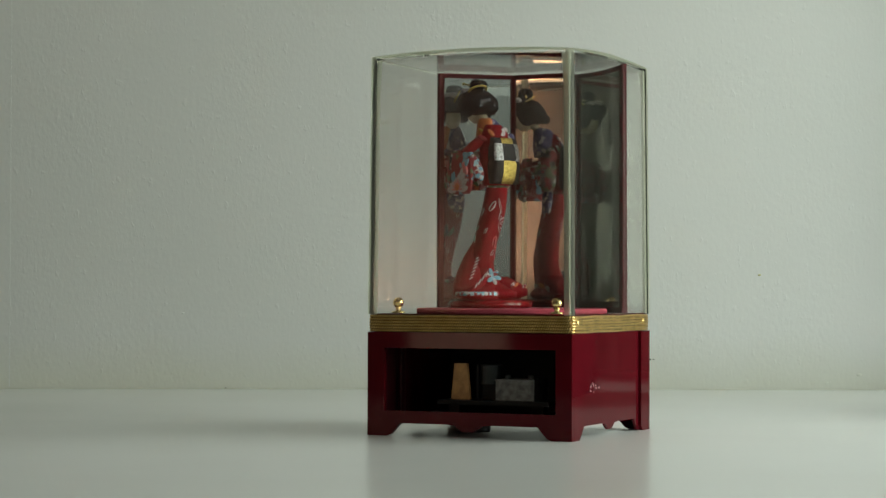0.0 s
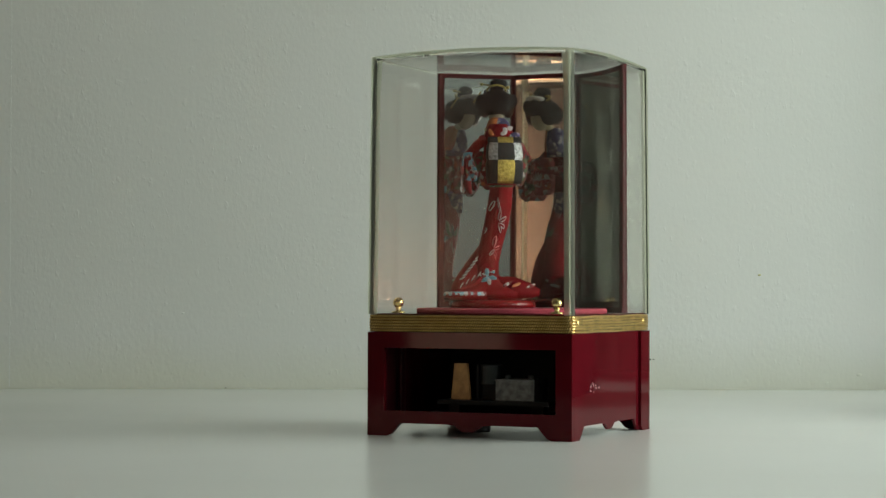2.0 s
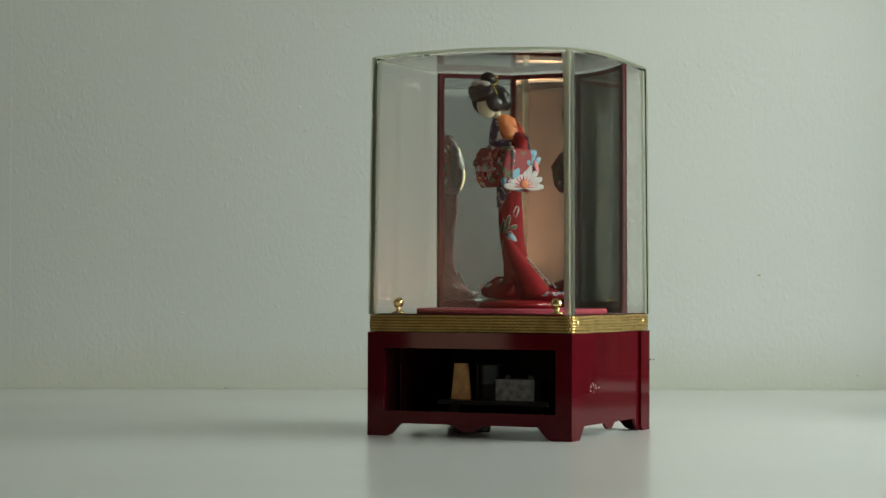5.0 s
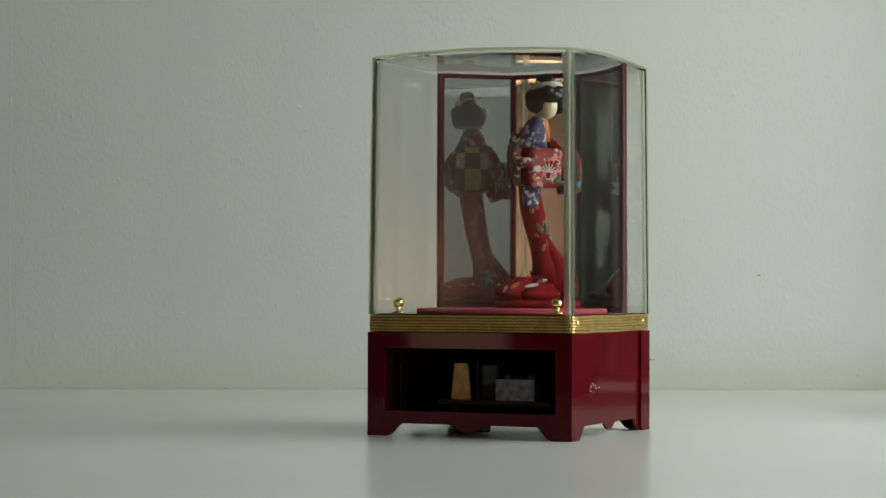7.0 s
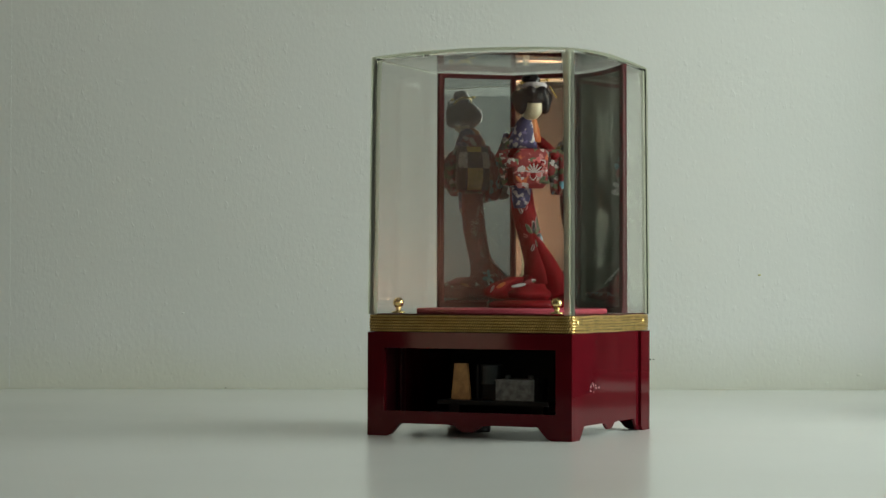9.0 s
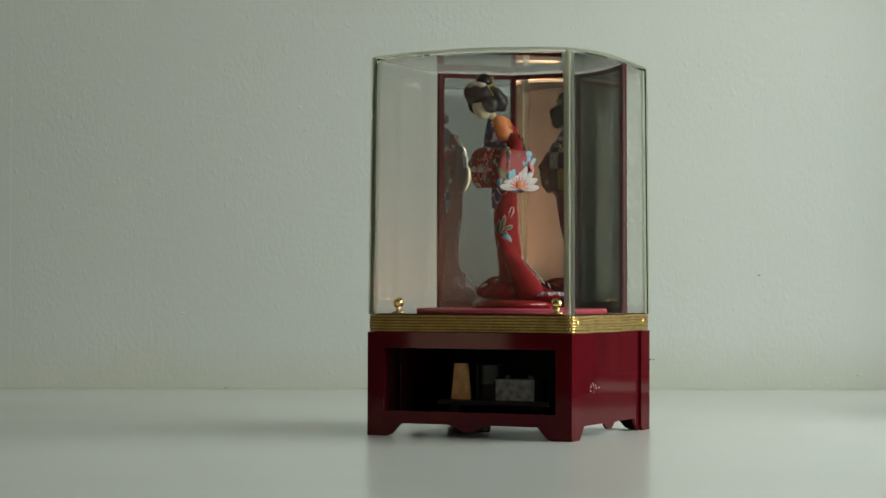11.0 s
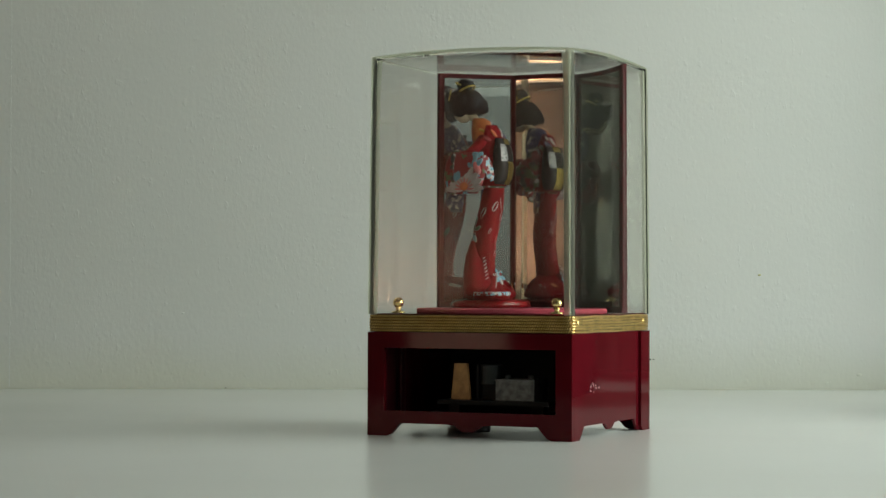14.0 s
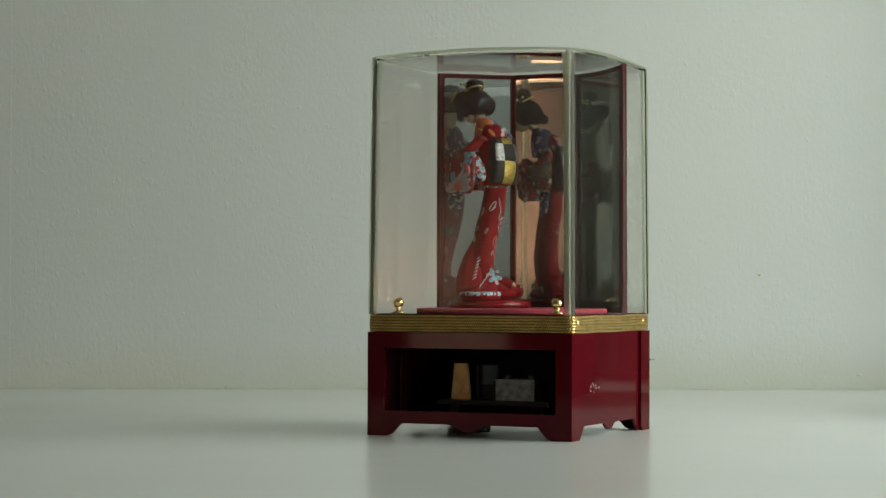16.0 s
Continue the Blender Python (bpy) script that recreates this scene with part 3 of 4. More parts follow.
    lathe(bm, [(0.0010, 0), (0.0010, 0.0153)], 0.1335, y0 + 0.006, 0.0121, n=8)
    part("stop_pin", bm, M_ZINC, e)
    return e


display_case()


# ---- the doll ----
def printed(name, cols, scale, rough=0.7):
    """Printed cloth: patches of several dyes."""
    m = bpy.data.materials.new(name)
    m.use_nodes = True
    n, l = m.node_tree.nodes, m.node_tree.links
    b = n["Principled BSDF"]
    b.inputs["Roughness"].default_value = rough
    co, vo, ns = n.new("ShaderNodeTexCoord"), n.new("ShaderNodeTexVoronoi"), n.new("ShaderNodeTexNoise")
    vo.inputs["Scale"].default_value, ns.inputs["Scale"].default_value = scale, scale * 1.6
    mx = n.new("ShaderNodeMixRGB")
    mx.inputs["Fac"].default_value = 0.004
    l.new(co.outputs["Object"], ns.inputs["Vector"])
    l.new(co.outputs["Object"], mx.inputs["Color1"])
    l.new(ns.outputs["Color"], mx.inputs["Color2"])
    l.new(mx.outputs["Color"], vo.inputs["Vector"])
    sp = n.new("ShaderNodeSeparateColor")
    l.new(vo.outputs["Color"], sp.inputs["Color"])
    ramp = n.new("ShaderNodeValToRGB")
    ramp.color_ramp.interpolation = "CONSTANT"
    el = ramp.color_ramp.elements
    while len(el) < len(cols):
        el.new(0.5)
    for i, c in enumerate(cols):
        el[i].position, el[i].color = i / len(cols), (*c, 1)
    l.new(sp.outputs["Red"], ramp.inputs["Fac"])
    l.new(ramp.outputs["Color"], b.inputs["Base Color"])
    return m


RED, ORANGE, WHITE, TEAL, PINK, GREEN, NAVY = (0.165, 0.003, 0.006), (0.36, 0.07, 0.015), (0.36, 0.33, 0.32), (0.10, 0.24, 0.31), (0.38, 0.13, 0.13), (0.06, 0.085, 0.035), (0.028, 0.025, 0.085)
DOLL_MATS = [
    mat("red_kimono_cloth", RED, 0.7, color2=(0.12, 0.002, 0.005), scale=160, bump=0.15, bump_scale=700, spec=0.08),
    mat("black_lacquer_hair", (0.006, 0.006, 0.007), 0.2, scale=300, bump=0.3, bump_scale=500, spec=0.35),
    mat("pale_doll_porcelain", (0.50, 0.42, 0.28), 0.45, color2=(0.46, 0.38, 0.25), scale=80),
    mat("gold_brocade", (0.62, 0.46, 0.12), 0.32, 1.0, color2=(0.26, 0.18, 0.04), scale=500, bump=0.8, bump_scale=900),
    mat("silver_brocade", (0.50, 0.50, 0.50), 0.35, 1.0, color2=(0.14, 0.14, 0.15), scale=600, bump=0.8, bump_scale=900),
    mat("black_satin", (0.008, 0.008, 0.008), 0.55, spec=0.25, scale=200, bump=0.2, bump_scale=1200),
    mat("white_print", WHITE, 0.7, color2=(0.28, 0.24, 0.24), scale=420),
    mat("blue_print", TEAL, 0.7, color2=(0.22, 0.33, 0.38), scale=400),
    mat("orange_cloth", ORANGE, 0.6, color2=(0.46, 0.17, 0.03), scale=210),
    mat("pink_print", PINK, 0.7, color2=(0.50, 0.06, 0.06), scale=250),
    mat("green_print", GREEN, 0.7, color2=(0.03, 0.05, 0.025), scale=500),
    printed("purple_floral_cloth", [NAVY, NAVY, (0.12, 0.10, 0.22), WHITE, NAVY, (0.03, 0.03, 0.09), WHITE, NAVY], 330),
    mat("red_lacquer_stand", (0.17, 0.005, 0.008), 0.15, scale=60),
    printed("dark_floral_cloth", [RED, (0.02, 0.02, 0.02), GREEN, RED, WHITE, (0.02, 0.02, 0.02), RED, GREEN], 330),
    printed("blue_floral_hem", [TEAL, WHITE, RED, (0.22, 0.34, 0.40), RED, RED], 380),
    printed("red_blue_floral_cloth", [RED, RED, TEAL, RED, RED, RED, GREEN], 190),
    printed("pink_floral_cloth", [RED, RED, PINK, RED, RED, GREEN, RED, ORANGE, RED, WHITE], 260),
]
K, HAIR, SKIN, GOLD, SILVER, BLACK, WHI, BLU, ORA, PNK, GRN, PUR, STAND, DARK, HEM, SLV, FLOR = range(17)


def doll():
    """One mesh, in millimetres: front towards -y, its left towards +x."""
    bm = bmesh.new()
    N = 28

    def loft(rows, mi, turn=0.0, fold=0.0, sq=2.0):
        lp = []
        for x, y, z, rx, ry in rows:
            ring = []
            for i in range(N):
                a = 2 * math.pi * i / N
                c, s = math.cos(a), math.sin(a)
                k = 1 + fold * noise.noise((c * 1.6, s * 1.6, z * 0.025 + x * 0.01))
                px = math.copysign(abs(c) ** (2 / sq), c) * rx * k
                py = math.copysign(abs(s) ** (2 / sq), s) * ry * k
                t = radians(turn)
                ring.append((x + px * math.cos(t) - py * math.sin(t), y + px * math.sin(t) + py * math.cos(t), z))
            lp.append(ring)
        rings(bm, lp, mi=mi)

    def tube(pts, radii, mi, n=12, flat=1.0):
        """A limb along pts, radii in mm, flattened upright by flat."""
        lp = []
        for i, p in enumerate(pts):
            a, b = Vector(pts[max(i - 1, 0)]), Vector(pts[min(i + 1, len(pts) - 1)])
            d = (b - a).normalized()
            s = d.cross(Vector((0, 0, 1)))
            s = s.normalized() if s.length > 0.05 else Vector((1, 0, 0))
            u = s.cross(d)
            lp.append([tuple(Vector(p) + s * radii[i] * math.cos(2 * math.pi * k / n) + u * radii[i] * flat * math.sin(2 * math.pi * k / n)) for k in range(n)])
        rings(bm, lp, mi=mi)

    def petal(c, length, width, ang, nrm, mi, thick=0.35):
        """A flat printed petal lying against the cloth, nrm outwards, ang from upright."""
        z = Vector(nrm).normalized()
        up = Vector((0, 0, 1)) - z * z.z
        up.normalize()
        side = up.cross(z)
        d = up * math.cos(radians(ang)) + side * math.sin(radians(ang))
        s = d.cross(z)
        m = Matrix((s, d, z)).transposed().to_4x4()
        ball(bm, tuple(Vector(c) + d * length * 0.5), (width / 2, length / 2, thick), mi, 10, m)

    # stand
    loft([(0, 0, 0.0, 29, 26), (0, 0, 0.8, 30.5, 27.5), (0, 0, 3.5, 30.5, 27.5), (0, 0, 5.2, 29, 26), (0, 0, 6.0, 25, 22)], STAND)
    # hem and train
    loft([(0, 0, 5.5, 15, 13), (-1, -1, 8, 19, 17), (-1, -1, 11, 19.5, 17), (0, -1.2, 14, 14.5, 13), (2.5, -2, 18, 10.0, 10.0), (4.6, -3, 25, 7.6, 8.0)], K, fold=0.2)
    loft([(12, 7, 5.5, 17, 12), (15, 9, 8, 21, 13), (15, 9, 10.5, 21, 13), (9.5, 5, 13, 14, 10), (5, 0.5, 17.5, 9.4, 9.2), (5.0, -2, 25, 8.0, 8.2), (3.4, -4.2, 36, 7.0, 7.0)], K, turn=33, fold=0.07)
    loft([(15, 9, 8.6, 21, 13), (15, 9, 9.0, 21.7, 13.6), (14.8, 8.9, 10.9, 21.5, 13.4), (14, 8.4, 11.4, 20, 12.6)], HEM, turn=33, fold=0.07)
    loft([(15, 1, 7.5, 9, 9), (18.5, 2, 10, 11, 10.5), (18, 0, 16, 10.6, 10), (14.5, -3.8, 25, 9, 8.2), (9, -8, 36, 7, 5.6), (2.5, -9.5, 47, 5, 3.8), (-4.0, -10, 58, 3.2, 2.4)], K, turn=-20, fold=0.08)
    loft([(-14, -3, 6.5, 12, 7), (-17, -3, 9, 15.5, 9.4), (-17.5, -3, 13, 15.5, 9.4), (-14, -3, 17.5, 12.5, 7.6), (-8, -3, 22, 7.5, 6)], K, turn=12, fold=0.16)
    # white stripes along the turned-back edge of the sweep
    for k in range(9):
        z = 39 - 2.4 * k
        petal((8.6 + 1.75 * k, -2.2 + (39 - z) * 0.60, z), 4.6, 0.9, 62, (0.15, 1, 0.45), WHI, 0.9)
    # printed edge of the hem
    for (x, y, z, ln, wd, an, nx, ny, mi) in (
            (-8, 14.5, 15, 8, 3, 60, -0.2, 1, DARK), (-14, 9.5, 15, 9, 3, 70, -0.5, 0.9, ORA), (-26, -14, 14, 9, 4, 60, -0.5, -0.8, ORA), (-16, -16.5, 15, 12, 3.4, 80, -0.1, -1, WHI), (-7, -14, 18, 11, 4, 80, 0, -1, DARK),
            (-30, -10, 11, 7, 4, 40, -0.9, -0.5, WHI), (-24, 4, 14, 10, 3, 70, -0.5, 0.8, DARK)):
        petal((x, y, z), ln * 0.9, wd * 0.75, an, (nx, ny, 0.25), mi, 0.3)
    # skirt
    SKIRT = [(5, -2.5, 17, 9.2, 9.4), (4.2, -4.2, 32, 8.4, 8.4), (0.8, -5.0, 46, 8.3, 8.4), (-2.4, -4.2, 58, 8.8, 8.6), (-4.8, -2.6, 70, 8.6, 8.2), (-6.3, -1.6, 84, 7.8, 7.2), (-6.6, -1.6, 90, 7.6, 7.2)]

    def skirt_at(z):
        return [float(np.interp(z, [r[2] for r in SKIRT], [r[k] for r in SKIRT])) for k in (0, 1, 3, 4)]

    tube([(2, 0, 34), (6, 3.4, 23.5), (13, 8.4, 16), (22, 13, 12), (29, 16.5, 10)], [3.0, 3.6, 3.8, 3.6, 2.4], K, 12, 0.6)
    for k in range(6):
        petal((2.6, 8.4, 22), 6.5, 3.2, -75 + 60 * k, (0.15, 1, 0.35), BLU if k % 2 else HEM, 0.45)
    for k in range(4):
        petal((10 + 4 * k, 10.5 + 2.2 * k, 21.5 - 2.6 * k), 5, 0.9, 25, (0.4, 0.9, 0.4), WHI, 0.4)
    loft(SKIRT, K, fold=0.10)
    # print on the skirt: large leaves on the front side, pale leaf outlines behind
    for (x, y, z, ln, wd, an, nx, ny, mi) in (
            (3.0, -11.0, 56, 9, 3.6, 15, 0.7, -0.7, GRN), (4.5, -10.0, 55, 9, 3.4, 75, 0.8, -0.6, GRN), (4.2, -10.5, 52, 9, 4.0, 130, 0.75, -0.65, BLU), (2.5, -12.2, 50, 8, 3.6, 170, 0.5, -0.9, GRN),
            (6.2, -6.0, 64, 8, 4.6, 30, 1, -0.3, WHI), (5.8, -4.5, 62, 5, 2.6, -20, 1, -0.2, PNK), (1, -13, 45, 6, 2.6, 200, 0.4, -0.9, WHI), (5, -11, 40, 8, 2.2, 140, 0.6, -0.8, WHI),
            (-0.5, -12.8, 52, 9, 3.6, -35, 0, -1, GRN), (0.5, -12.8, 52, 10, 3.4, 5, 0, -1, BLACK), (1.4, -12.8, 51.5, 9.5, 3.6, 40, 0, -1, GRN), (2.2, -12.6, 50.5, 8.5, 3.4, 78, 0, -1, BLACK),
            (3.4, -12.4, 49, 8.5, 3.2, 128, 0, -1, BLU), (2.2, -12.6, 49, 8, 3.0, 160, 0, -1, GRN), (-3.4, -12.6, 50, 5, 2.6, -70, 0, -1, PNK), (-7.5, -11.6, 66, 6.5, 3.0, -25, 0, -1, WHI), (-6.0, -11.8, 68, 6, 2.6, 30, 0, -1, PNK),
            (-7, 6.4, 64, 14, 1.5, -12, -0.1, 1, WHI), (-5, 6.6, 60, 8, 3.4, 60, 0, 1, WHI), (-5, 6.6, 59, 8, 3.2, 115, 0, 1, WHI), (-5.4, 6.6, 60, 8, 2.6, 165, 0, 1, WHI), (-5, 6.6, 61, 7, 2.4, 10, 0, 1, WHI),
            (-2, 6.6, 42, 9, 3.2, 10, 0, 1, PNK), (-2, 6.4, 41, 8, 3.2, 75, 0, 1, PNK), (-2.4, 6.0, 40, 8, 2.8, 150, 0, 1, PNK), (-3, 6.0, 41, 6, 2.4, 220, 0, 1, WHI),
            (4.5, 4.5, 68, 9, 4.2, 35, 0.6, 0.7, WHI), (6.5, 2.0, 52, 5, 2.0, 30, 0.9, 0.4, WHI)):
        cx, cy, rx, ry = skirt_at(z)
        ang = math.atan2((y - cy) / ry, (x - cx) / rx)
        nx, ny = math.cos(ang), math.sin(ang)
        x, y = cx + rx * 1.01 * nx, cy + ry * 1.01 * ny
        dyed = mi in (GRN, BLU, DARK, BLACK, ORA)
        for size, width, dye, lift in ((1.0, 1.0, WHI if dyed else mi, 0.12), (0.95, 0.82 if dyed else 0.45, mi if dyed else K, 0.26)):
            n2 = len(bm.verts)
            petal((x, y, z), ln * size, wd * width, an, (nx, ny, 0), dye, 0.3)
            bm.verts.ensure_lookup_table()
            for v in bm.verts[n2:]:
                side = (v.co.x - x) * nx + (v.co.y - y) * ny
                gx, gy, ga, gb = skirt_at(v.co.z)
                q = math.atan2((v.co.y - gy) / gb, (v.co.x - gx) / ga)
                c, s = math.cos(q), math.sin(q)
                k = 1 + 0.10 * noise.noise((c * 1.6, s * 1.6, v.co.z * 0.025 + gx * 0.01)) + ((lift if side > 0 else -0.6)) / 8.5
                v.co.x, v.co.y = gx + ga * c * k, gy + gb * s * k
    loft([(-7.0, -7.6, 70, 5.5, 3.6), (-7.2, -7.0, 78, 6.8, 4.2), (-7, -6, 88, 7.2, 4.6)], PUR)
    # torso, collar, neck
    loft([(-6.2, -2, 86, 10, 9), (-5.6, -2.4, 98, 11, 9.6), (-5.8, -3.2, 110, 12, 9.2), (-5.6, -2.6, 118, 11.6, 8.4), (-4.6, -3.0, 124, 9.4, 7.4), (-3.8, -4.4, 129, 6.4, 6.2)], K, fold=0.05)
    loft([(-6.8, -7.5, 112, 11, 9), (-6.4, -8.4, 119, 9.6, 9.2), (-5.4, -9.0, 126, 8, 8.6), (-4.4, -9.6, 131.5, 6.4, 7.2), (-3.6, -11.5, 134, 4.6, 4.8)], PUR, fold=0.06)
    loft([(1.0, -5.8, 116.5, 5.8, 7.4), (0.8, -6.8, 120, 5.8, 7.8), (-0.4, -8.0, 126, 5.6, 7.8), (-1.6, -9.2, 131.8, 5, 7.0), (-2.6, -11.5, 134.2, 4, 4.6)], ORA)
    loft([(-3, -9, 126, 4.4, 4.4), (-3.2, -13.5, 132, 3.6, 3.6), (-3.2, -19, 138, 4.0, 4.0)], SKIN)
    for x, y, z, ln, wd, an, mi in ((-8, 1.5, 117, 9, 6, 60, PUR), (-2, 0.6, 119, 8, 6, 20, WHI), (4, 0.4, 119, 7, 4, -30, ORA), (9, 0, 116, 7, 4, -60, FLOR), (-12, -1, 114, 7, 5, 40, FLOR), (1, -2, 123, 7, 4, 80, PUR), (-4, -2.5, 122.5, 7, 4, 60, WHI)):
        petal((x - 4.5, y + 4.6 - 0.02 * x * x, z + 1.5), ln, wd, an, (0.05 * x, 1, 0.6), mi, 0.8)
    for y, z, mi, an in ((4.6, 107, HEM, 160),):
        petal((17.5, y, z), 20, 8, an, (0.5, 0.9, 0), mi, 0.5)
    petal((1.8, -0.6, 123), 8, 2.2, -60, (0.5, 0.7, 0.6), GOLD, 0.8)
    # head, turned and bowed a little against the body
    n0 = len(bm.verts)
    ball(bm, (2.4, -16.0, 139.8), (6.4, 6.9, 8.4), SKIN, 20)
    # hair
    ball(bm, (2.2, -8.0, 143.5), (12.2, 9.2, 9.4), HAIR, 20)
    ball(bm, (-6.0, -14.0, 142.4), (4.8, 7.0, 7.8), HAIR, 14)
    ball(bm, (10.4, -14.0, 142.4), (4.8, 7.0, 7.8), HAIR, 14)
    ball(bm, (-8.6, -9.5, 145.0), (4.2, 5.0, 5.2), HAIR, 12)
    ball(bm, (13.0, -9.5, 145.0), (4.2, 5.0, 5.2), HAIR, 12)
    ball(bm, (2.2, 0.6, 135.6), (3.4, 3.4, 3.8), HAIR, 12)
    ball(bm, (6.0, -20.5, 152.0), (4.6, 4.2, 4.4), HAIR, 12)
    ball(bm, (-1.6, -20.5, 152.0), (4.6, 4.2, 4.4), HAIR, 12)
    ball(bm, (2.2, -16.5, 149.4), (11.2, 9.0, 6.6), HAIR, 18)
    ball(bm, (-3.6, -6, 140.5), (6.4, 7.4, 7.0), HAIR, 14)
    ball(bm, (8.2, -6, 140.5), (6.4, 7.4, 7.0), HAIR, 14)
    ball(bm, (2.2, -9.0, 157.0), (5.4, 5.8, 6.0), HAIR, 16)
    ball(bm, (2.2, -2.5, 138.0), (4.2, 4.5, 5.0), HAIR, 12)
    ball(bm, (-1.6, -7.5, 158.0), (4.0, 4.2, 3.6), HAIR, 12)
    # comb, band and pins
    arc = [(2.2 + 8.6 * math.sin(q), -13.0 - 6.6 * math.cos(q), 156.6 - 1.8 * abs(math.sin(q)) ** 2) for q in [radians(-78 + 156 * k / 14) for k in range(15)]]
    tube(arc, [0.6 + 1.5 * math.sin(math.pi * k / 14) ** 0.5 for k in range(15)], WHI, 8, 1.25)
    for x, y, z in arc[2:-2]:
        ball(bm, (x, y - 1.75, z - 0.4), (0.2, 0.35, 1.2), GOLD, 6)
    for k in range(20):
        a, b = 2 * math.pi * k / 20, 2 * math.pi * (k + 1) / 20
        tube([(2.2 + 6.6 * math.cos(q), -9.3 + 7.0 * math.sin(q), 153.2 + 1.5 * math.sin(q)) for q in (a, b)], [0.75, 0.75], GOLD, 6)
    tube([(-5.5, -10.2, 156.0), (12.5, -9.2, 158.4)], [0.55, 0.55], GOLD, 6)
    tube([(13, -15, 155), (18.5, -16.5, 147)], [0.45, 0.35], GOLD, 6)
    ball(bm, (-5.8, -10.2, 156), (1.4, 1.1, 1.2), GOLD, 8)
    ball(bm, (12.6, -9.2, 158.4), (1.4, 1.1, 1.1), GOLD, 8)

    turn_head = Matrix.Translation((-2.4, -14, 131)) @ pose(0, -3.0, 1.8, 18, 0, 3) @ Matrix.Translation((-2.2, 11, -131))
    bm.verts.ensure_lookup_table()
    for v in bm.verts[n0:]:
        v.co = turn_head @ v.co
    # obi bow at the back: chequered brocade cushion
    n1 = len(bm.verts)
    cols, rws = 18, 16
    grid = []
    for j in range(rws + 1):
        t = j / rws
        z = 87.0 + 32.5 * t
        swell = math.sin(math.pi * min(max(t, 0.03), 0.97)) ** 0.32 * (1.08 - 0.28 * t)
        row = []
        for i in range(cols + 1):
            s = radians(-100 + 200 * i / cols)
            crease = 0.94 if j in (8, 14) else 1.0
            row.append(bm.verts.new((-7.2 + 13.4 * math.copysign(abs(math.sin(s)) ** 0.8, s) * (0.8 + 0.2 * swell) * crease, 3.8 + 8.0 * swell * crease * math.copysign(abs(math.cos(s)) ** 0.7, math.cos(s)), z)))
        grid.append(row)
    for j in range(rws):
        for i in range(cols):
            c = 0 if i < 7 else (1 if i < 11 else 2)
            r = 0 if j < 8 else (1 if j < 14 else 2)
            mi = {(0, 0): BLACK, (0, 1): GOLD, (0, 2): BLACK, (1, 0): SILVER, (1, 1): BLACK, (1, 2): SILVER, (2, 0): BLACK, (2, 1): GOLD, (2, 2): BLACK}[(r, c)]
            if i < 3 or i > 14:
                mi = BLACK
            bm.faces.new((grid[j][i], grid[j][i + 1], grid[j + 1][i + 1], grid[j + 1][i])).material_index = mi
    bm.faces.new([v for v in reversed(grid[0])]).material_index = BLACK
    bm.faces.new(grid[-1]).material_index = GOLD
    loft([(-6.4, -1.5, 84.5, 8.2, 8.0), (-6.3, -1.6, 90, 9.6, 9.2)], DARK)
    bm.verts.ensure_lookup_table()
    for v in bm.verts[n1:]:
        v.co = Matrix.Translation((-6.5, -2, 0)) @ pose(0, 0, 0, 0, 0, 13) @ Matrix.Translation((6.5, 2, 0)) @ v.co
    # left arm with its hanging sleeve
    tube([(4, -4, 119), (11, -4, 114), (16, -8, 108), (16, -17, 106), (12, -24, 106)], [4.4, 4.2, 4.0, 3.6, 3.0], K, 12, 0.85)
    loft([(16.5, -12, 80, 1.6, 10), (17.5, -11.5, 84, 2.6, 13), (18.2, -10.5, 92, 3.0, 15.5), (18.4, -9.5, 102, 3.2, 14.5), (17.6, -8.5, 109, 3.4, 12)], SLV, turn=4, fold=0.06, sq=3.0)
    for k in range(9):
        petal((21.4, -9, 83.0), 17.5 - abs(k - 4) * 0.3, 5.2, -88 + 22 * k, (1, -0.05, 0.05), WHI, 0.3 + 0.12 * (k % 2))
        petal((21.5, -9, 83.0), 9.0, 1.4, -88 + 22 * k, (1, -0.05, 0.05), PNK, 0.6)
    petal((21.9, -9, 82), 6, 7, 0, (1, 0, 0), ORA, 0.7)
    for an, ln in ((-30, 9), (5, 11), (35, 9)):
        petal((21.2, -3 + an * 0.05, 98), ln, 4.2, an + 12, (1, 0, 0.15), BLU, 0.7)
    petal((20.8, 3.4, 93), 10, 4.6, -25, (1, 0.4, 0.1), PNK, 0.8)
    for an in (-40, 10, 55):
        petal((19.6, -20, 100), 7, 3, an, (1, -0.3, 0.1), GRN, 0.8)
    # right arm and the sleeve held before the chest
    tube([(-11, -6, 118), (-19, -7, 112), (-23, -12, 105), (-20, -20, 101), (-12, -25, 101)], [4.2, 4.4, 4.2, 3.8, 3], DARK)
    loft([(-18.5, -9, 86, 2.0, 4), (-20.5, -11, 92, 3.0, 7.5), (-21.5, -12, 101, 3.2, 8.5), (-21, -11, 108, 3.4, 7)], DARK, turn=-10, sq=2.6)
    loft([(-3, -21, 83.5, 9, 1.6), (-3.2, -22, 88, 12, 2.6), (-3.4, -22.6, 97, 12.6, 3.0), (-3, -22.4, 107, 12, 3.2), (-2, -21, 111, 9, 3)], FLOR, turn=4, fold=0.04, sq=3.4)
    loft([(17, -19.5, 79, 2.0, 1.4), (16.2, -19.8, 86, 5.0, 2.2), (15.4, -20.2, 97, 7.4, 2.6), (14.6, -19.4, 107, 8.0, 3), (13, -18, 111, 6, 2.6)], DARK, turn=14, sq=2.6)
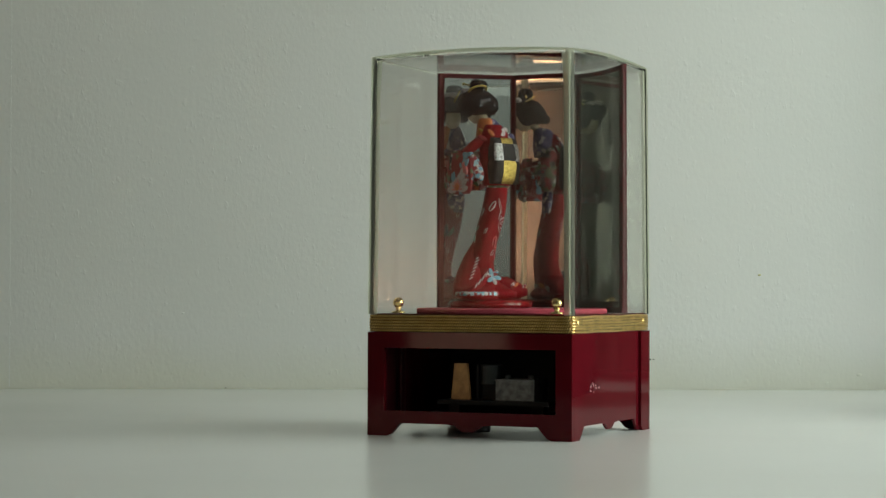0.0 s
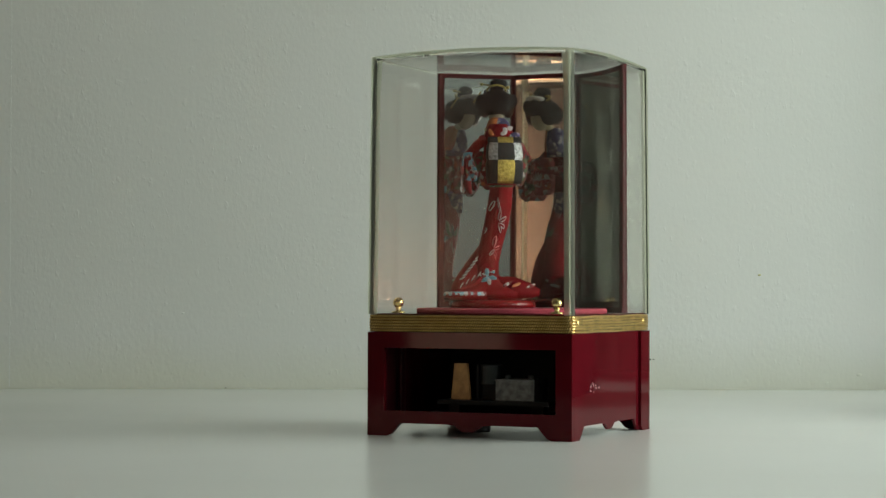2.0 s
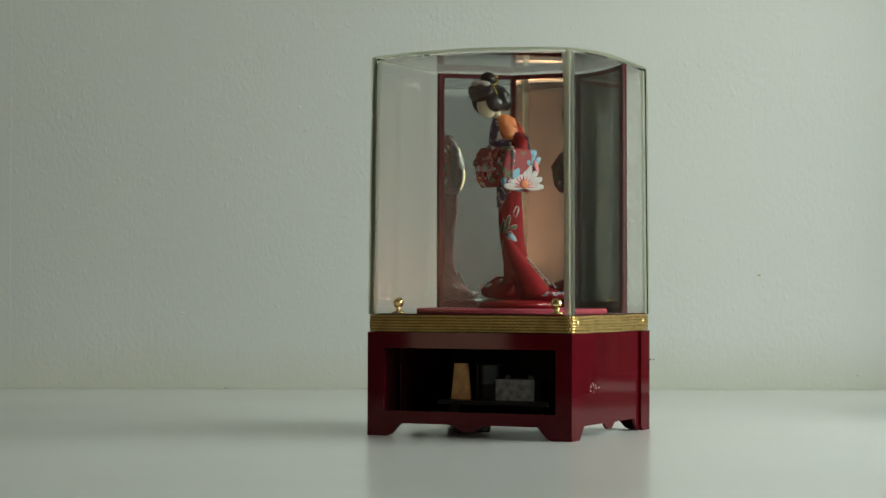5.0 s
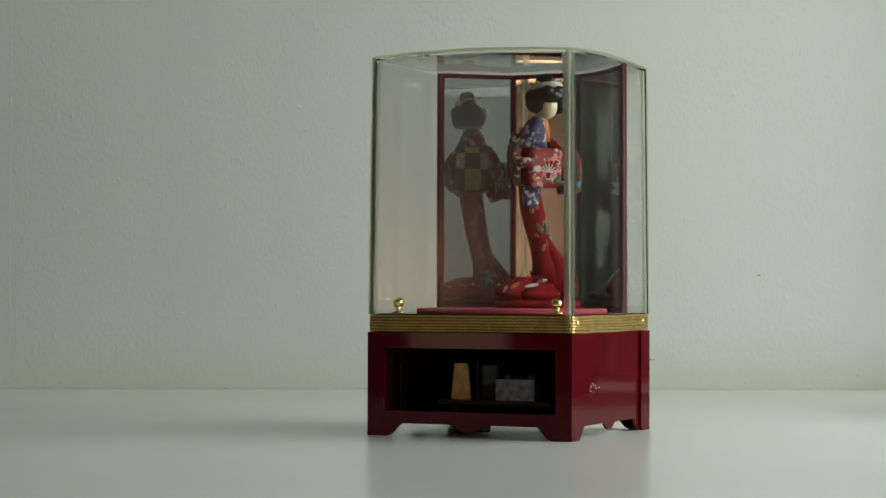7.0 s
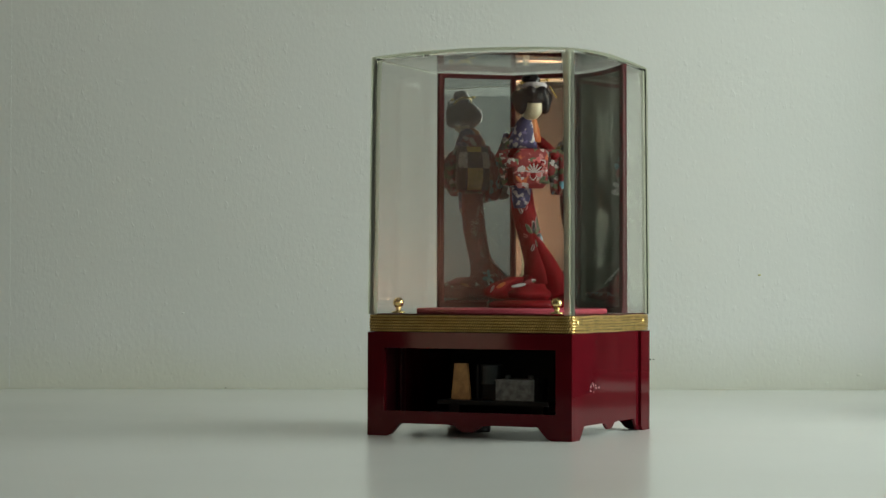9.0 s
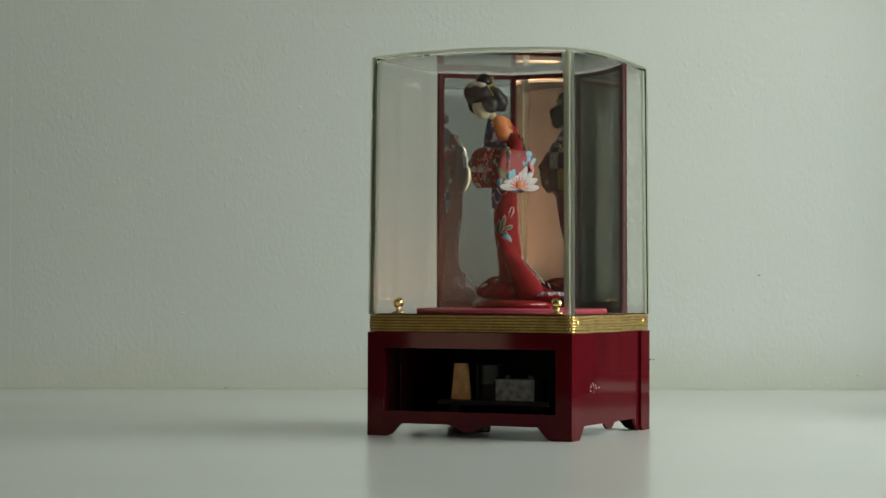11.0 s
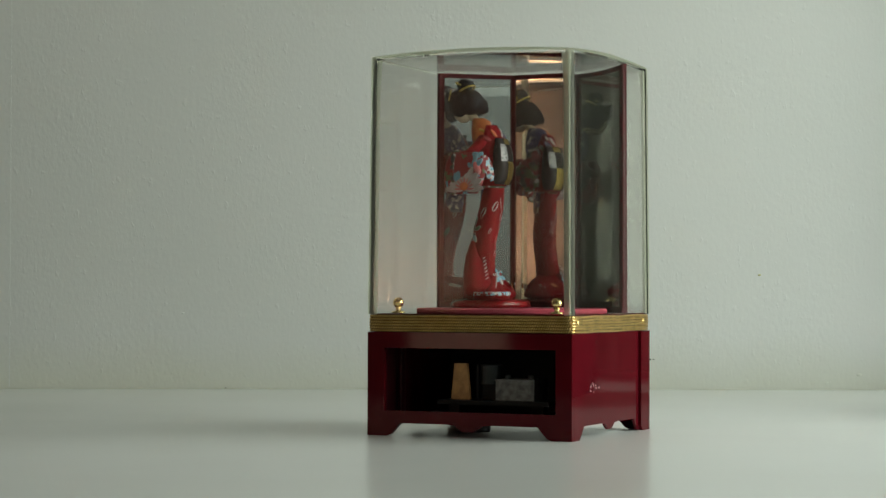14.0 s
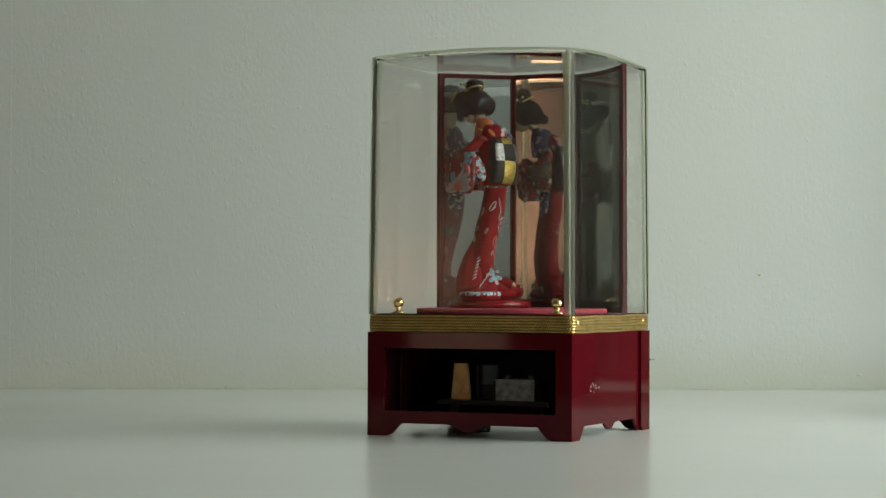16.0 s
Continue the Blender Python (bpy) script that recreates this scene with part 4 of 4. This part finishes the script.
    for k in range(9):
        petal((-1.6, -25.15, 98.2), 9.6 - 0.8 * (k % 2), 5.4, -176 + 40 * k, (0, -1, 0), PNK if k % 2 else WHI, 0.28)
        petal((-1.6, -25.2, 98.2), 8.9 - 0.8 * (k % 2), 4.8, -176 + 40 * k, (0, -1, 0), PNK if k % 3 else K, 0.34)
    petal((-1.6, -25.35, 93.6), 9.8, 14.0, 0, (0, -1, 0), K, 0.4)
    for an in range(-78, 90, 26):
        petal((-1.6, -25.6, 94.2), 7.2, 1.1, an, (0, -1, 0), WHI, 0.45)
    for k in range(9):
        a = radians(-100 + 25 * k)
        ball(bm, (-1.6 + 8.4 * math.sin(a), -25.4, 95.4 + 7.2 * math.cos(a)), (1.2, 0.5, 1.1), PNK, 8)
    for x, z, an in ((2.5, 87, 40), (3.5, 88, 95), (-10, 87, -40)):
        petal((x, -25, z), 6.5, 2.8, an, (0, -1, 0), GRN if an > 0 else ORA, 0.6)
    bmesh.ops.scale(bm, vec=(0.001, 0.001, 0.001), verts=bm.verts)
    ob = part("doll", bm, DOLL_MATS, smooth=True)
    return tagged(ob, "small doll in red floral kimono with chequered obi, on red stand", "doll")


DOLL = doll()
DOLL_Z = Z_BAND + 0.0009 + 0.0034


def motions():
    # seconds, yaw in degrees (0 faces the camera), lateral and depth position of the stand's centre
    rows = [
        (0.00, 209, 0.0336, 1.5330),
        (0.50, 209, 0.0344, 1.5320),
        (1.00, 206, 0.0353, 1.5310),
        (1.50, 190, 0.0350, 1.5295),
        (2.00, 177, 0.0350, 1.5280),
        (2.30, 167.6, 0.0346, 1.5271),
        (2.60, 155.2, 0.0350, 1.5262),
        (3.00, 148.7, 0.0382, 1.5250),
        (3.30, 157.3, 0.0408, 1.5220),
        (3.50, 176, 0.0440, 1.5200),
        (3.60, 203.4, 0.0446, 1.5188),
        (3.70, 230.8, 0.0456, 1.5176),
        (3.85, 252.4, 0.0444, 1.5158),
        (4.00, 270, 0.0436, 1.5140),
        (4.20, 295, 0.0460, 1.5120),
        (4.60, 310.6, 0.0499, 1.5132),
        (5.20, 292, 0.0529, 1.5150),
        (5.80, 262.5, 0.0539, 1.5177),
        (6.10, 260.2, 0.0556, 1.5191),
        (6.30, 270, 0.0576, 1.5200),
        (6.50, 295, 0.0603, 1.5230),
        (6.70, 328, 0.0630, 1.5260),
        (6.90, 362, 0.0654, 1.5320),
        (7.00, 380, 0.0665, 1.5350),
        (7.20, 401, 0.0660, 1.5360),
        (7.50, 410, 0.0659, 1.5375),
        (8.00, 411, 0.0655, 1.5400),
        (8.50, 393, 0.0629, 1.5400),
        (9.00, 368, 0.0615, 1.5400),
        (9.20, 360, 0.0601, 1.5383),
        (9.70, 341, 0.0567, 1.5342),
        (10.50, 314, 0.0510, 1.5284),
        (11.30, 298, 0.0474, 1.5240),
        (11.60, 293.5, 0.0447, 1.5275),
        (12.00, 282.2, 0.0414, 1.5322),
        (12.50, 271, 0.0384, 1.5380),
        (13.00, 258, 0.0361, 1.5377),
        (13.50, 247, 0.0349, 1.5375),
        (14.00, 238, 0.0342, 1.5373),
        (14.50, 231, 0.0338, 1.5370),
        (15.00, 226, 0.0337, 1.5360),
        (15.50, 221, 0.0336, 1.5350),
        (16.00, 216, 0.0335, 1.5340),
    ]
    walk(DOLL, [(t, pose(x, y, DOLL_Z, 0, 0, a)) for t, a, x, y in rows])


motions()
